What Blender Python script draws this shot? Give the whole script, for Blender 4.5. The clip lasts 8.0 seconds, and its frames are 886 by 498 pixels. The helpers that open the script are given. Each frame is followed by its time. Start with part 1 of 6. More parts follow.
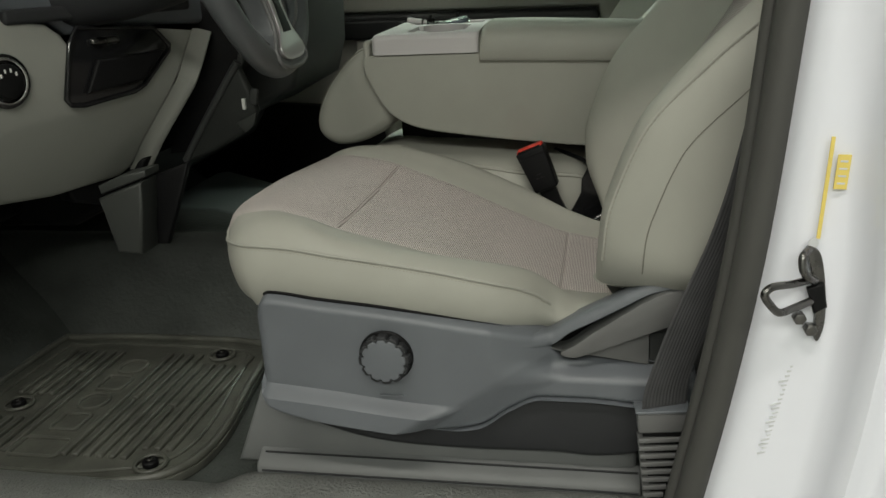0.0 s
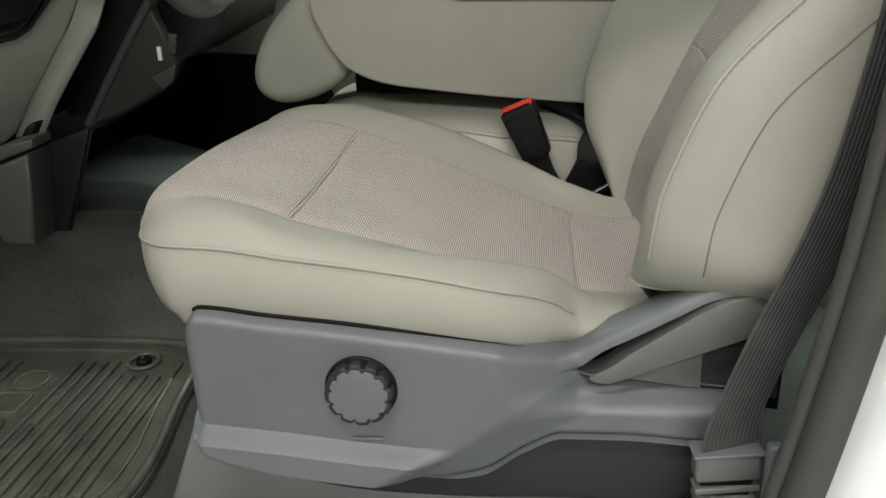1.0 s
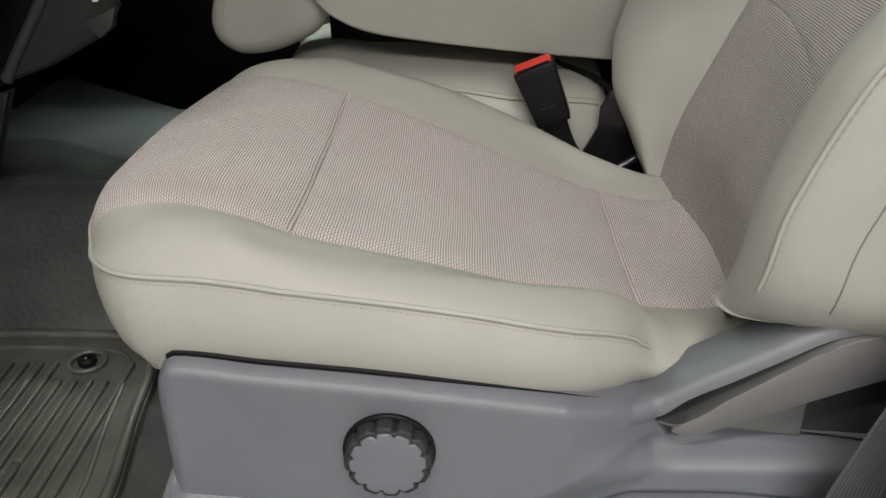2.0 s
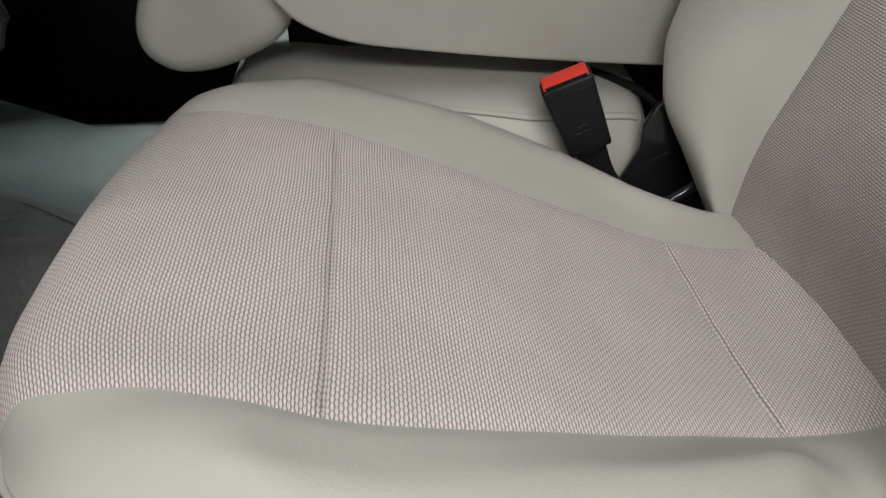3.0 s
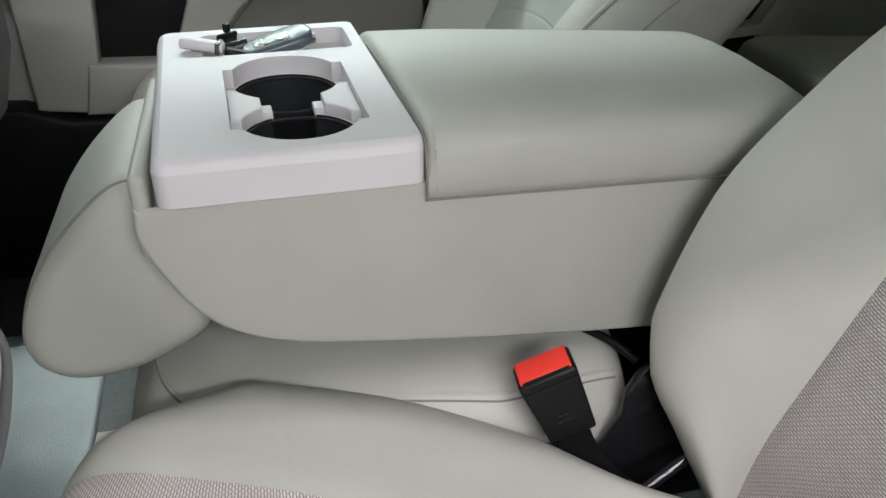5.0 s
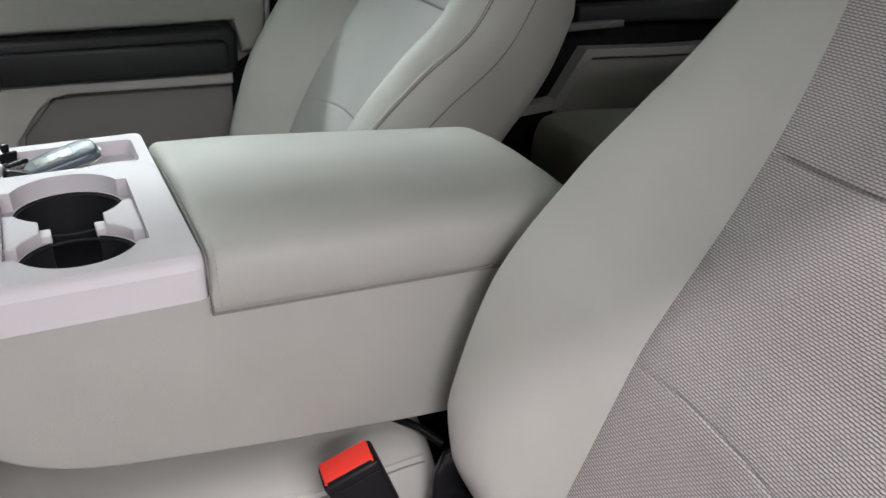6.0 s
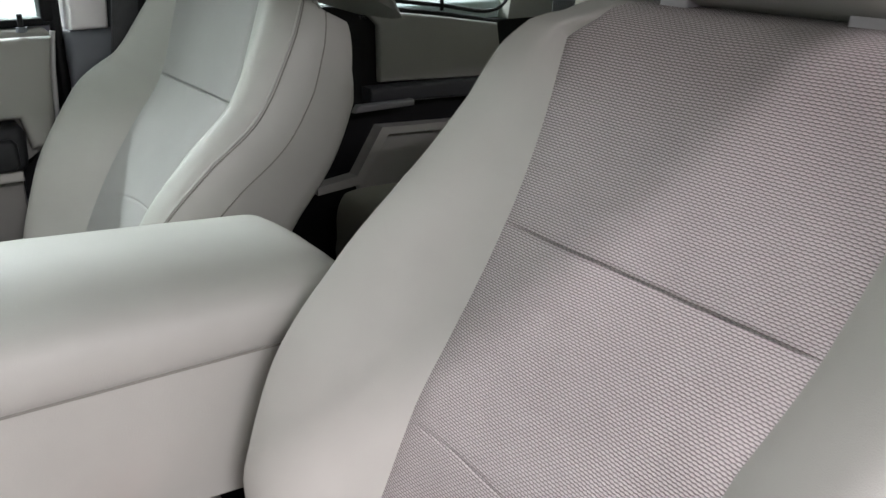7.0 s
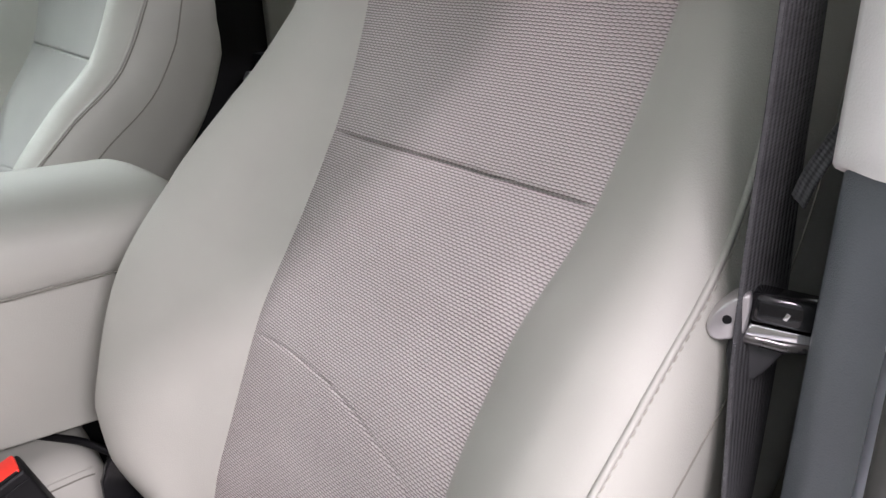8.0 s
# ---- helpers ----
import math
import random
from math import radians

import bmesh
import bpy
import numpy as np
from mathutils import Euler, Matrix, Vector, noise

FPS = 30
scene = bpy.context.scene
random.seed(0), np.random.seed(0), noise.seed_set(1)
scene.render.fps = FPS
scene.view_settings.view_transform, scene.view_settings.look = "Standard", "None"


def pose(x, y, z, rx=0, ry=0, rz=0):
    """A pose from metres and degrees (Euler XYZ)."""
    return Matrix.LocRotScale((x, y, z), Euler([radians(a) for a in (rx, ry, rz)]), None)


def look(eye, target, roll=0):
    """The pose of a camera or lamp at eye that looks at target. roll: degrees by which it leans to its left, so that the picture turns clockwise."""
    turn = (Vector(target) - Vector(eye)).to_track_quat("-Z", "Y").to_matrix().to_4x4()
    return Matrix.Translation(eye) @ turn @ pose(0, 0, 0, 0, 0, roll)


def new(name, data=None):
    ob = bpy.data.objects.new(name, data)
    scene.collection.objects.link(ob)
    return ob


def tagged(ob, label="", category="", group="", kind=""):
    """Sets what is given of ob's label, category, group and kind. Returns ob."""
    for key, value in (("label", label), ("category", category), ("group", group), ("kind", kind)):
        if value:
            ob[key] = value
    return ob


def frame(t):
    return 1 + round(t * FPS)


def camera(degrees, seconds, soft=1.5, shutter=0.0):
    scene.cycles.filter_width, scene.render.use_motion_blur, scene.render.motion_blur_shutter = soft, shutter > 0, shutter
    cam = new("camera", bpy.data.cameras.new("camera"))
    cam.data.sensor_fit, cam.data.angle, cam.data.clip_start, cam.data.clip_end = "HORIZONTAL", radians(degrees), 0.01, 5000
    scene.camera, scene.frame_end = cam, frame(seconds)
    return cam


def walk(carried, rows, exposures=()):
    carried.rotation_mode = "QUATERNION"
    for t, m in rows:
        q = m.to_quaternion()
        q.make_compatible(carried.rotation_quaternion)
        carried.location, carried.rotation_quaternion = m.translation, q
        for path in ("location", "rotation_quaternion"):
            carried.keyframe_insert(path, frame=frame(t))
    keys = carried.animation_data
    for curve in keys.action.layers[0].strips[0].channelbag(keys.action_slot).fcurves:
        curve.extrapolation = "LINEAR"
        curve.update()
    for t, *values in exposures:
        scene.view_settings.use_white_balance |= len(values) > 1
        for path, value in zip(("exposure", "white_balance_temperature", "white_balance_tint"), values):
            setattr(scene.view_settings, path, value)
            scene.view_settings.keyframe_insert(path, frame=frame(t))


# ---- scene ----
cam = camera(55.5, 8.0)
PATH = [
    (0, (0.031, -0.013, 0.635), (-0.346, 1.843, -0.008), -3.1),
    (0.5, (-0.031, 0.094, 0.615), (-0.327, 1.947, -0.077), -2.9),
    (1, (-0.062, 0.208, 0.596), (-0.279, 2.048, -0.156), -2.5),
    (1.2, (-0.073, 0.243, 0.583), (-0.264, 2.078, -0.189), -2.4),
    (2.3, (-0.191, 0.431, 0.603), (-0.181, 2.182, -0.363), -0.8),
    (2.5, (-0.21, 0.47, 0.602), (-0.155, 2.211, -0.38), -1.2),
    (3, (-0.244, 0.605, 0.597), (-0.11, 2.317, -0.427), -1.0),
    (3.5, (-0.259, 0.714, 0.614), (-0.074, 2.418, -0.416), -0.6),
    (4, (-0.276, 0.785, 0.65), (-0.052, 2.472, -0.399), -0.7),
    (4.2, (-0.28, 0.802, 0.668), (-0.031, 2.484, -0.386), -0.9),
    (5.3, (-0.256, 0.819, 0.767), (0.183, 2.498, -0.227), -0.0),
    (5.5, (-0.254, 0.811, 0.771), (0.249, 2.49, -0.192), 0.2),
    (6, (-0.218, 0.796, 0.786), (0.498, 2.435, -0.11), 0.3),
    (6.5, (-0.214, 0.772, 0.809), (0.718, 2.346, 0.001), 0.7),
    (7, (-0.198, 0.724, 0.819), (0.878, 2.234, 0.07), 0.2),
    (7.5, (-0.161, 0.678, 0.793), (0.991, 2.139, 0.058), -1.3),
    (8, (-0.147, 0.635, 0.754), (1.013, 2.075, -0.007), -2.7),
]
EXPOSURES = [(0.0, -0.98, 6750, -5), (0.5, -0.40, 6750, -4), (1.0, -0.38, 6750, -2), (2.5, -0.25, 6450, 6), (3.0, -0.22, 6340, 6), (3.5, -0.11, 6230, 6), (4.0, 0.11, 6120, 4), (5.5, 0.24, 6140, 11), (6.0, 0.25, 6150, 15), (6.5, 0.44, 6150, 15), (7.0, 0.54, 6150, 16), (8.0, 0.63, 6170, 18)]
walk(cam, [(t, look(eye, target, roll)) for t, eye, target, roll in PATH], EXPOSURES)

# ---- light ----
world = bpy.data.worlds.new("hall_light")
scene.world = world
world.use_nodes = True
world.node_tree.nodes["Background"].inputs[0].default_value = (0.80, 0.86, 0.84, 1)
world.node_tree.nodes["Background"].inputs[1].default_value = 0.05


def ceiling_lamp(name, x, y, z, sx, sy, watts, colour):
    data = bpy.data.lights.new(name, "AREA")
    data.shape, data.size, data.size_y = "RECTANGLE", sx, sy
    data.energy, data.color = watts, colour
    ob = new(name, data)
    ob.matrix_world = pose(x, y, z)
    return ob


ROOM_TOP = 3.0
# unseen lamps, added and tuned for the light they give inside the cab
ceiling_lamp("tube_light", -0.25, -0.57, ROOM_TOP - 0.12, 1.7, 0.14, 73, (1.0, 0.89, 0.91))
ceiling_lamp("tube_light", 0.4, -2.9, ROOM_TOP - 0.12, 3.8, 0.6, 310, (1.0, 0.94, 0.94))
ceiling_lamp("tube_light", -3.2, 1.5, ROOM_TOP - 0.12, 0.3, 4.5, 34, (0.92, 1.0, 0.96))
ceiling_lamp("tube_light", 0.2, 4.6, ROOM_TOP - 0.12, 4.6, 0.3, 350, (0.92, 1.0, 0.96))


# ---- materials ----
def shader(name, colour, rough=0.5, metal=0.0, spec=0.5, vary=0.08, vary_scale=6.0, grain=0.0, grain_scale=900.0, bump2=0.0, bump2_scale=40.0, coat=0.0):
    """Principled surface with a large-scale tone variation, a fine grain relief and a soft second relief."""
    m = bpy.data.materials.new(name)
    m.use_nodes = True
    nt = m.node_tree
    p = nt.nodes["Principled BSDF"]
    p.inputs["Roughness"].default_value = rough
    p.inputs["Metallic"].default_value = metal
    p.inputs["Specular IOR Level"].default_value = spec
    p.inputs["Coat Weight"].default_value = coat
    tc = nt.nodes.new("ShaderNodeTexCoord")
    big = nt.nodes.new("ShaderNodeTexNoise")
    big.inputs["Scale"].default_value = vary_scale
    big.inputs["Detail"].default_value = 5
    nt.links.new(tc.outputs["Object"], big.inputs["Vector"])
    ramp = nt.nodes.new("ShaderNodeMapRange")
    ramp.inputs["From Min"].default_value, ramp.inputs["From Max"].default_value = 0.3, 0.7
    ramp.inputs["To Min"].default_value, ramp.inputs["To Max"].default_value = 1 - vary, 1 + vary
    nt.links.new(big.outputs["Fac"], ramp.inputs["Value"])
    mul = nt.nodes.new("ShaderNodeVectorMath")
    mul.operation = "SCALE"
    mul.inputs[0].default_value = colour
    nt.links.new(ramp.outputs["Result"], mul.inputs["Scale"])
    nt.links.new(mul.outputs["Vector"], p.inputs["Base Color"])
    rr = nt.nodes.new("ShaderNodeMapRange")
    rr.inputs["To Min"].default_value, rr.inputs["To Max"].default_value = max(0.02, rough - 0.07), min(1, rough + 0.07)
    nt.links.new(big.outputs["Fac"], rr.inputs["Value"])
    nt.links.new(rr.outputs["Result"], p.inputs["Roughness"])
    last = None
    for strength, scale, dist in ((bump2, bump2_scale, 0.004), (grain, grain_scale, 0.0006)):
        if strength <= 0:
            continue
        n = nt.nodes.new("ShaderNodeTexNoise")
        n.inputs["Scale"].default_value = scale
        n.inputs["Detail"].default_value = 3
        nt.links.new(tc.outputs["Object"], n.inputs["Vector"])
        b = nt.nodes.new("ShaderNodeBump")
        b.inputs["Strength"].default_value, b.inputs["Distance"].default_value = strength, dist
        nt.links.new(n.outputs["Fac"], b.inputs["Height"])
        if last:
            nt.links.new(last.outputs["Normal"], b.inputs["Normal"])
        last = b
    if last:
        nt.links.new(last.outputs["Normal"], p.inputs["Normal"])
    return m


def weave(name, light, dark, pitch_u, pitch_v, rough=0.85, bump=0.7, lattice=1.0):
    """Woven seat cloth: staggered rows of small raised beads with darker gaps, laid out on the UV map in metres."""
    m = bpy.data.materials.new(name)
    m.use_nodes = True
    nt = m.node_tree
    p = nt.nodes["Principled BSDF"]
    p.inputs["Roughness"].default_value = rough
    p.inputs["Specular IOR Level"].default_value = 0.25
    uv = nt.nodes.new("ShaderNodeUVMap")
    tc = nt.nodes.new("ShaderNodeTexCoord")
    warp = nt.nodes.new("ShaderNodeTexNoise")
    warp.inputs["Scale"].default_value = 14.0
    nt.links.new(tc.outputs["Object"], warp.inputs["Vector"])
    off = nt.nodes.new("ShaderNodeVectorMath")
    off.operation = "MULTIPLY_ADD"
    off.inputs[1].default_value = (0.0035, 0.0035, 0)
    nt.links.new(warp.outputs["Color"], off.inputs[0])
    nt.links.new(uv.outputs["UV"], off.inputs[2])
    sep = nt.nodes.new("ShaderNodeSeparateXYZ")
    nt.links.new(off.outputs["Vector"], sep.inputs[0])

    def wave(socket, pitch):
        a = nt.nodes.new("ShaderNodeMath")
        a.operation = "MULTIPLY"
        a.inputs[1].default_value = 2 * math.pi / pitch
        nt.links.new(socket, a.inputs[0])
        return a

    def fn(op, a, b=None, c=None):
        n = nt.nodes.new("ShaderNodeMath")
        n.operation = op
        for i, s in enumerate((a, b, c)):
            if s is None:
                continue
            if isinstance(s, (int, float)):
                n.inputs[i].default_value = s
            else:
                nt.links.new(s.outputs[0], n.inputs[i])
        return n

    cu = fn("COSINE", wave(sep.outputs["X"], pitch_u))
    cv = fn("COSINE", wave(sep.outputs["Y"], pitch_v))
    rows = fn("COSINE", wave(sep.outputs["X"], pitch_u * 0.5))
    beads = fn("MULTIPLY_ADD", fn("MULTIPLY_ADD", fn("MULTIPLY", cu, cv), lattice, rows), 0.25, 0.5)
    height = nt.nodes.new("ShaderNodeMapRange")
    height.interpolation_type = "SMOOTHSTEP"
    height.inputs["From Min"].default_value, height.inputs["From Max"].default_value = 0.04, 0.66
    nt.links.new(beads.outputs[0], height.inputs["Value"])
    mix = nt.nodes.new("ShaderNodeMix")
    mix.data_type = "RGBA"
    mix.inputs["A"].default_value, mix.inputs["B"].default_value = (*dark, 1), (*light, 1)
    stain = nt.nodes.new("ShaderNodeTexNoise")
    stain.inputs["Scale"].default_value = 9.0
    stain.inputs["Detail"].default_value = 6
    nt.links.new(tc.outputs["Object"], stain.inputs["Vector"])
    tone = nt.nodes.new("ShaderNodeMapRange")
    tone.inputs["To Min"].default_value, tone.inputs["To Max"].default_value = 0.86, 1.14
    nt.links.new(stain.outputs["Fac"], tone.inputs["Value"])
    nt.links.new(height.outputs[0], mix.inputs["Factor"])
    mul = nt.nodes.new("ShaderNodeVectorMath")
    mul.operation = "SCALE"
    nt.links.new(mix.outputs["Result"], mul.inputs[0])
    nt.links.new(tone.outputs["Result"], mul.inputs["Scale"])
    nt.links.new(mul.outputs["Vector"], p.inputs["Base Color"])
    b = nt.nodes.new("ShaderNodeBump")
    b.inputs["Strength"].default_value, b.inputs["Distance"].default_value = bump, 0.0012
    nt.links.new(height.outputs[0], b.inputs["Height"])
    nt.links.new(b.outputs["Normal"], p.inputs["Normal"])
    return m


VINYL = shader("seat_vinyl", (0.337, 0.335, 0.297), rough=0.54, spec=0.36, vary=0.06, vary_scale=9, grain=0.35, grain_scale=1100, bump2=0.20, bump2_scale=16)
THREAD = shader("thread", (0.30, 0.29, 0.25), rough=0.8, vary=0.1, vary_scale=200)
GAP = shader("seam_thread", (0.17, 0.165, 0.14), rough=0.9)
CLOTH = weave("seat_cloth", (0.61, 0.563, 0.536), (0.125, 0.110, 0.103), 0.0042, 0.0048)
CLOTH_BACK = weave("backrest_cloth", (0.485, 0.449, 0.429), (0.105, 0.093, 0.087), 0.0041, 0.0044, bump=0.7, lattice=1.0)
PLAIN_CLOTH = shader("plain_seat_cloth", (0.30, 0.296, 0.278), rough=0.85, spec=0.2, vary=0.05, vary_scale=10, grain=0.5, grain_scale=900)
SHIELD = shader("charcoal_plastic", (0.122, 0.132, 0.146), rough=0.42, spec=0.55, vary=0.06, vary_scale=12, grain=0.5, grain_scale=1100)
SHIELD_DARK = shader("dark_plastic", (0.022, 0.023, 0.025), rough=0.55, spec=0.35, vary=0.1, grain=0.5, grain_scale=1000)
KICK = shader("kick_cover_plastic", (0.036, 0.038, 0.037), rough=0.5, vary=0.08, grain=0.4, grain_scale=700)
RISER = shader("riser_plastic", (0.140, 0.145, 0.145), rough=0.5, spec=0.4, vary=0.08, vary_scale=10, grain=0.5, grain_scale=900)
LEVER = shader("grey_plastic", (0.125, 0.125, 0.124), rough=0.5, vary=0.05, grain=0.3, grain_scale=1000)
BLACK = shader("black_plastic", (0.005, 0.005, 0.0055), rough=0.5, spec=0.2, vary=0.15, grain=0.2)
GAPBLACK = shader("slot_black", (0.004, 0.004, 0.004), rough=0.7, spec=0.2, vary=0.1)
GLOSS = shader("piano_black", (0.01, 0.01, 0.011), rough=0.12, vary=0.1)
RED = shader("red_button_plastic", (0.72, 0.035, 0.02), rough=0.35, vary=0.06, vary_scale=60)
TRAY = shader("light_grey_plastic", (0.51, 0.49, 0.493), rough=0.5, spec=0.3, vary=0.03, grain=0.2, grain_scale=1200)
KICKD = shader("dark_kick_plastic", (0.022, 0.024, 0.022), rough=0.55, spec=0.35, vary=0.12, grain=0.4, grain_scale=700)
COLUMN = shader("column_plastic", (0.036, 0.039, 0.036), rough=0.5, vary=0.08, grain=0.4, grain_scale=700)
DASH = shader("dash_grey_plastic", (0.295, 0.298, 0.272), rough=0.6, vary=0.05, grain=0.4, grain_scale=700)
DOORGREY = shader("door_trim_plastic", (0.30, 0.295, 0.265), rough=0.6, vary=0.05, grain=0.4, grain_scale=700)
FLOORV = shader("floor_vinyl", (0.046, 0.051, 0.047), rough=0.6, spec=0.35, vary=0.25, vary_scale=14, grain=0.6, grain_scale=420, bump2=0.5, bump2_scale=120)
# lighter than the floor vinyl: windscreen light on the tunnel top, as colour
TUNNEL_LIT = shader("lit_tunnel_vinyl", (0.092, 0.103, 0.103), rough=0.45, spec=0.5, vary=0.12, vary_scale=14, grain=0.6, grain_scale=500)
SILL = shader("sill_vinyl", (0.155, 0.16, 0.152), rough=0.45, spec=0.5, vary=0.15, vary_scale=14, grain=0.9, grain_scale=420, bump2=1.0, bump2_scale=260)
RUBBER = shader("mat_rubber", (0.078, 0.080, 0.068), rough=0.4, vary=0.3, vary_scale=25, grain=0.5, grain_scale=500, bump2=0.2, bump2_scale=90)
SEAL = shader("seal_rubber", (0.055, 0.054, 0.05), rough=0.6, vary=0.08)
PAINT = shader("white_body_paint", (0.84, 0.85, 0.92), rough=0.14, spec=0.5, vary=0.015, coat=0.6)
METAL = shader("dark_steel", (0.16, 0.155, 0.15), rough=0.28, metal=1.0, vary=0.15, vary_scale=60)
SILVER = shader("satin_silver_trim", (0.55, 0.53, 0.53), rough=0.3, metal=0.75, vary=0.03, vary_scale=8)
WHEEL = shader("wheel_leather", (0.085, 0.090, 0.095), rough=0.36, spec=0.5, vary=0.1, vary_scale=20, grain=0.4, grain_scale=900)
CHROME = shader("chrome", (0.8, 0.8, 0.8), rough=0.1, metal=1.0, vary=0.04)
BELT = shader("belt_webbing", (0.050, 0.050, 0.052), rough=0.7, vary=0.15, vary_scale=60, grain=0.9, grain_scale=650)
BAND = shader("armrest_black", (0.006, 0.0065, 0.007), rough=0.42, spec=0.35, vary=0.1, grain=0.3, grain_scale=700)
# bench greige darker than the front seats: shade at the back as colour
BENCH_SHADE = shader("shaded_bench_vinyl", (0.20, 0.186, 0.15), rough=0.75, spec=0.2, vary=0.08, grain=0.3, grain_scale=1000)
# door trim plastic in a darker tone, for the shade below the armrest
DOORSHADE = shader("shaded_door_plastic", (0.135, 0.133, 0.118), rough=0.7, spec=0.3, vary=0.06, grain=0.4, grain_scale=700)
HEADLINER = shader("headliner_cloth", (0.42, 0.41, 0.37), rough=0.95, vary=0.05, grain=0.4)
WALLPAINT = shader("hall_wall_paint", (0.75, 0.76, 0.75), rough=0.8, vary=0.05, vary_scale=0.8)
CONCRETE = shader("concrete", (0.36, 0.355, 0.34), rough=0.55, vary=0.15, vary_scale=1.5, bump2=0.2)
PILLARTRIM = shader("pillar_trim_plastic", (0.74, 0.71, 0.69), rough=0.55, vary=0.03, grain=0.3)
LABELW = shader("label_paper", (0.75, 0.75, 0.73), rough=0.5, vary=0.03)
LABELY = shader("label_yellow", (0.78, 0.62, 0.16), rough=0.5, vary=0.05)
INK = shader("label_ink", (0.62, 0.63, 0.65), rough=0.6)
WELL = shader("cup_rubber", (0.016, 0.017, 0.018), rough=0.38, spec=0.4, vary=0.1)
KEYBLUE = shader("fob_plastic", (0.06, 0.075, 0.09), rough=0.22, vary=0.1)

# webbing: cross ribs on the belt
nt = BELT.node_tree
uvn, sepn = nt.nodes.new("ShaderNodeUVMap"), nt.nodes.new("ShaderNodeSeparateXYZ")
nt.links.new(uvn.outputs["UV"], sepn.inputs[0])
ribs = []
for out, pitch in (("Y", 0.0036), ("X", 0.0018)):
    a, s = nt.nodes.new("ShaderNodeMath"), nt.nodes.new("ShaderNodeMath")
    a.operation, s.operation = "MULTIPLY", "SINE"
    a.inputs[1].default_value = 2 * math.pi / pitch
    nt.links.new(sepn.outputs[out], a.inputs[0])
    nt.links.new(a.outputs[0], s.inputs[0])
    ribs.append(s)
mixr = nt.nodes.new("ShaderNodeMath")
mixr.operation = "MULTIPLY_ADD"
mixr.inputs[1].default_value = 0.3
nt.links.new(ribs[1].outputs[0], mixr.inputs[0])
nt.links.new(ribs[0].outputs[0], mixr.inputs[2])
bb = nt.nodes.new("ShaderNodeBump")
bb.inputs["Strength"].default_value, bb.inputs["Distance"].default_value = 0.35, 0.0008
nt.links.new(mixr.outputs[0], bb.inputs["Height"])
nt.links.new(bb.outputs["Normal"], nt.nodes["Principled BSDF"].inputs["Normal"])


# ---- mesh helpers ----
def curve1(xs, ys):
    """Monotone cubic through the points (xs rising)."""
    xs, ys = np.array(xs, float), np.array(ys, float)
    h = np.diff(xs)
    d = np.diff(ys) / h
    m = np.zeros(len(xs))
    m[0], m[-1] = d[0], d[-1]
    for i in range(1, len(xs) - 1):
        if d[i - 1] * d[i] > 0:
            w1, w2 = 2 * h[i] + h[i - 1], h[i] + 2 * h[i - 1]
            m[i] = (w1 + w2) / (w1 / d[i - 1] + w2 / d[i])

    def at(x):
        x = np.clip(x, xs[0], xs[-1])
        i = np.clip(np.searchsorted(xs, x, side="right") - 1, 0, len(xs) - 2)
        s = (x - xs[i]) / h[i]
        return (1 + 2 * s) * (1 - s) ** 2 * ys[i] + s * (1 - s) ** 2 * h[i] * m[i] + s * s * (3 - 2 * s) * ys[i + 1] + s * s * (s - 1) * h[i] * m[i + 1]

    return at


def smooth_path(points, n):
    """n points along a Catmull-Rom curve through the points."""
    p = [np.array(q, float) for q in points]
    p = [2 * p[0] - p[1]] + p + [2 * p[-1] - p[-2]]
    out = []
    for k in range(n):
        u = k / (n - 1) * (len(p) - 3)
        i = min(int(u), len(p) - 4)
        s = u - i
        a, b, c, d = p[i : i + 4]
        out.append(0.5 * (2 * b + (c - a) * s + (2 * a - 5 * b + 4 * c - d) * s * s + (3 * b - a - 3 * c + d) * s**3))
    return np.array(out)


def part(name, geo, material, parent=None, label="", uv=None, flat=False, at=None):
    """Links verts and faces, or a bmesh, as one mesh object, under a thing where one is given."""
    me = bpy.data.meshes.new(name)
    if isinstance(geo, bmesh.types.BMesh):
        geo.to_mesh(me)
        geo.free()
    else:
        me.from_pydata([tuple(map(float, v)) for v in geo[0]], [], geo[1])
        me.update()
    if uv is not None:
        layer = me.uv_layers.new(name="UVMap")
        idx = np.zeros(len(me.loops), dtype=np.int32)
        me.loops.foreach_get("vertex_index", idx)
        layer.data.foreach_set("uv", np.array(uv, dtype=np.float32)[idx].ravel())
    for f in me.polygons:
        f.use_smooth = not flat
    me.materials.append(material)
    ob = new(name, me)
    if not flat:
        me.set_sharp_from_angle(angle=radians(50))
    if parent:
        ob.parent = parent
    if at is not None:
        ob.matrix_basis = at
    if label:
        tagged(ob, label)
    return ob


def thing(name, label, category, group="", kind="", at=(0, 0, 0)):
    ob = new(name)
    ob.empty_display_size = 0.05
    ob.location = at
    return tagged(ob, label, category, group, kind)


def sheet(P, closed=False):
    """Faces of a grid of points P[i][j]."""
    n, m = P.shape[:2]
    faces = []
    for i in range(n - 1):
        for j in range(m - 1 if not closed else m):
            a, b = i * m + j, i * m + (j + 1) % m
            faces.append((a, b, b + m, a + m))
    return P.reshape(-1, 3), faces


def block(x0, x1, y0, y1, z0, z1, r=0.004, seg=3):
    bm = bmesh.new()
    bmesh.ops.create_cube(bm, size=1, matrix=Matrix.Translation(((x0 + x1) / 2, (y0 + y1) / 2, (z0 + z1) / 2)) @ Matrix.Diagonal((x1 - x0, y1 - y0, z1 - z0, 1)))
    if r:
        bmesh.ops.bevel(bm, geom=bm.edges[:], offset=min(r, 0.49 * min(x1 - x0, y1 - y0, z1 - z0)), segments=seg, profile=0.5, affect="EDGES")
    return bm


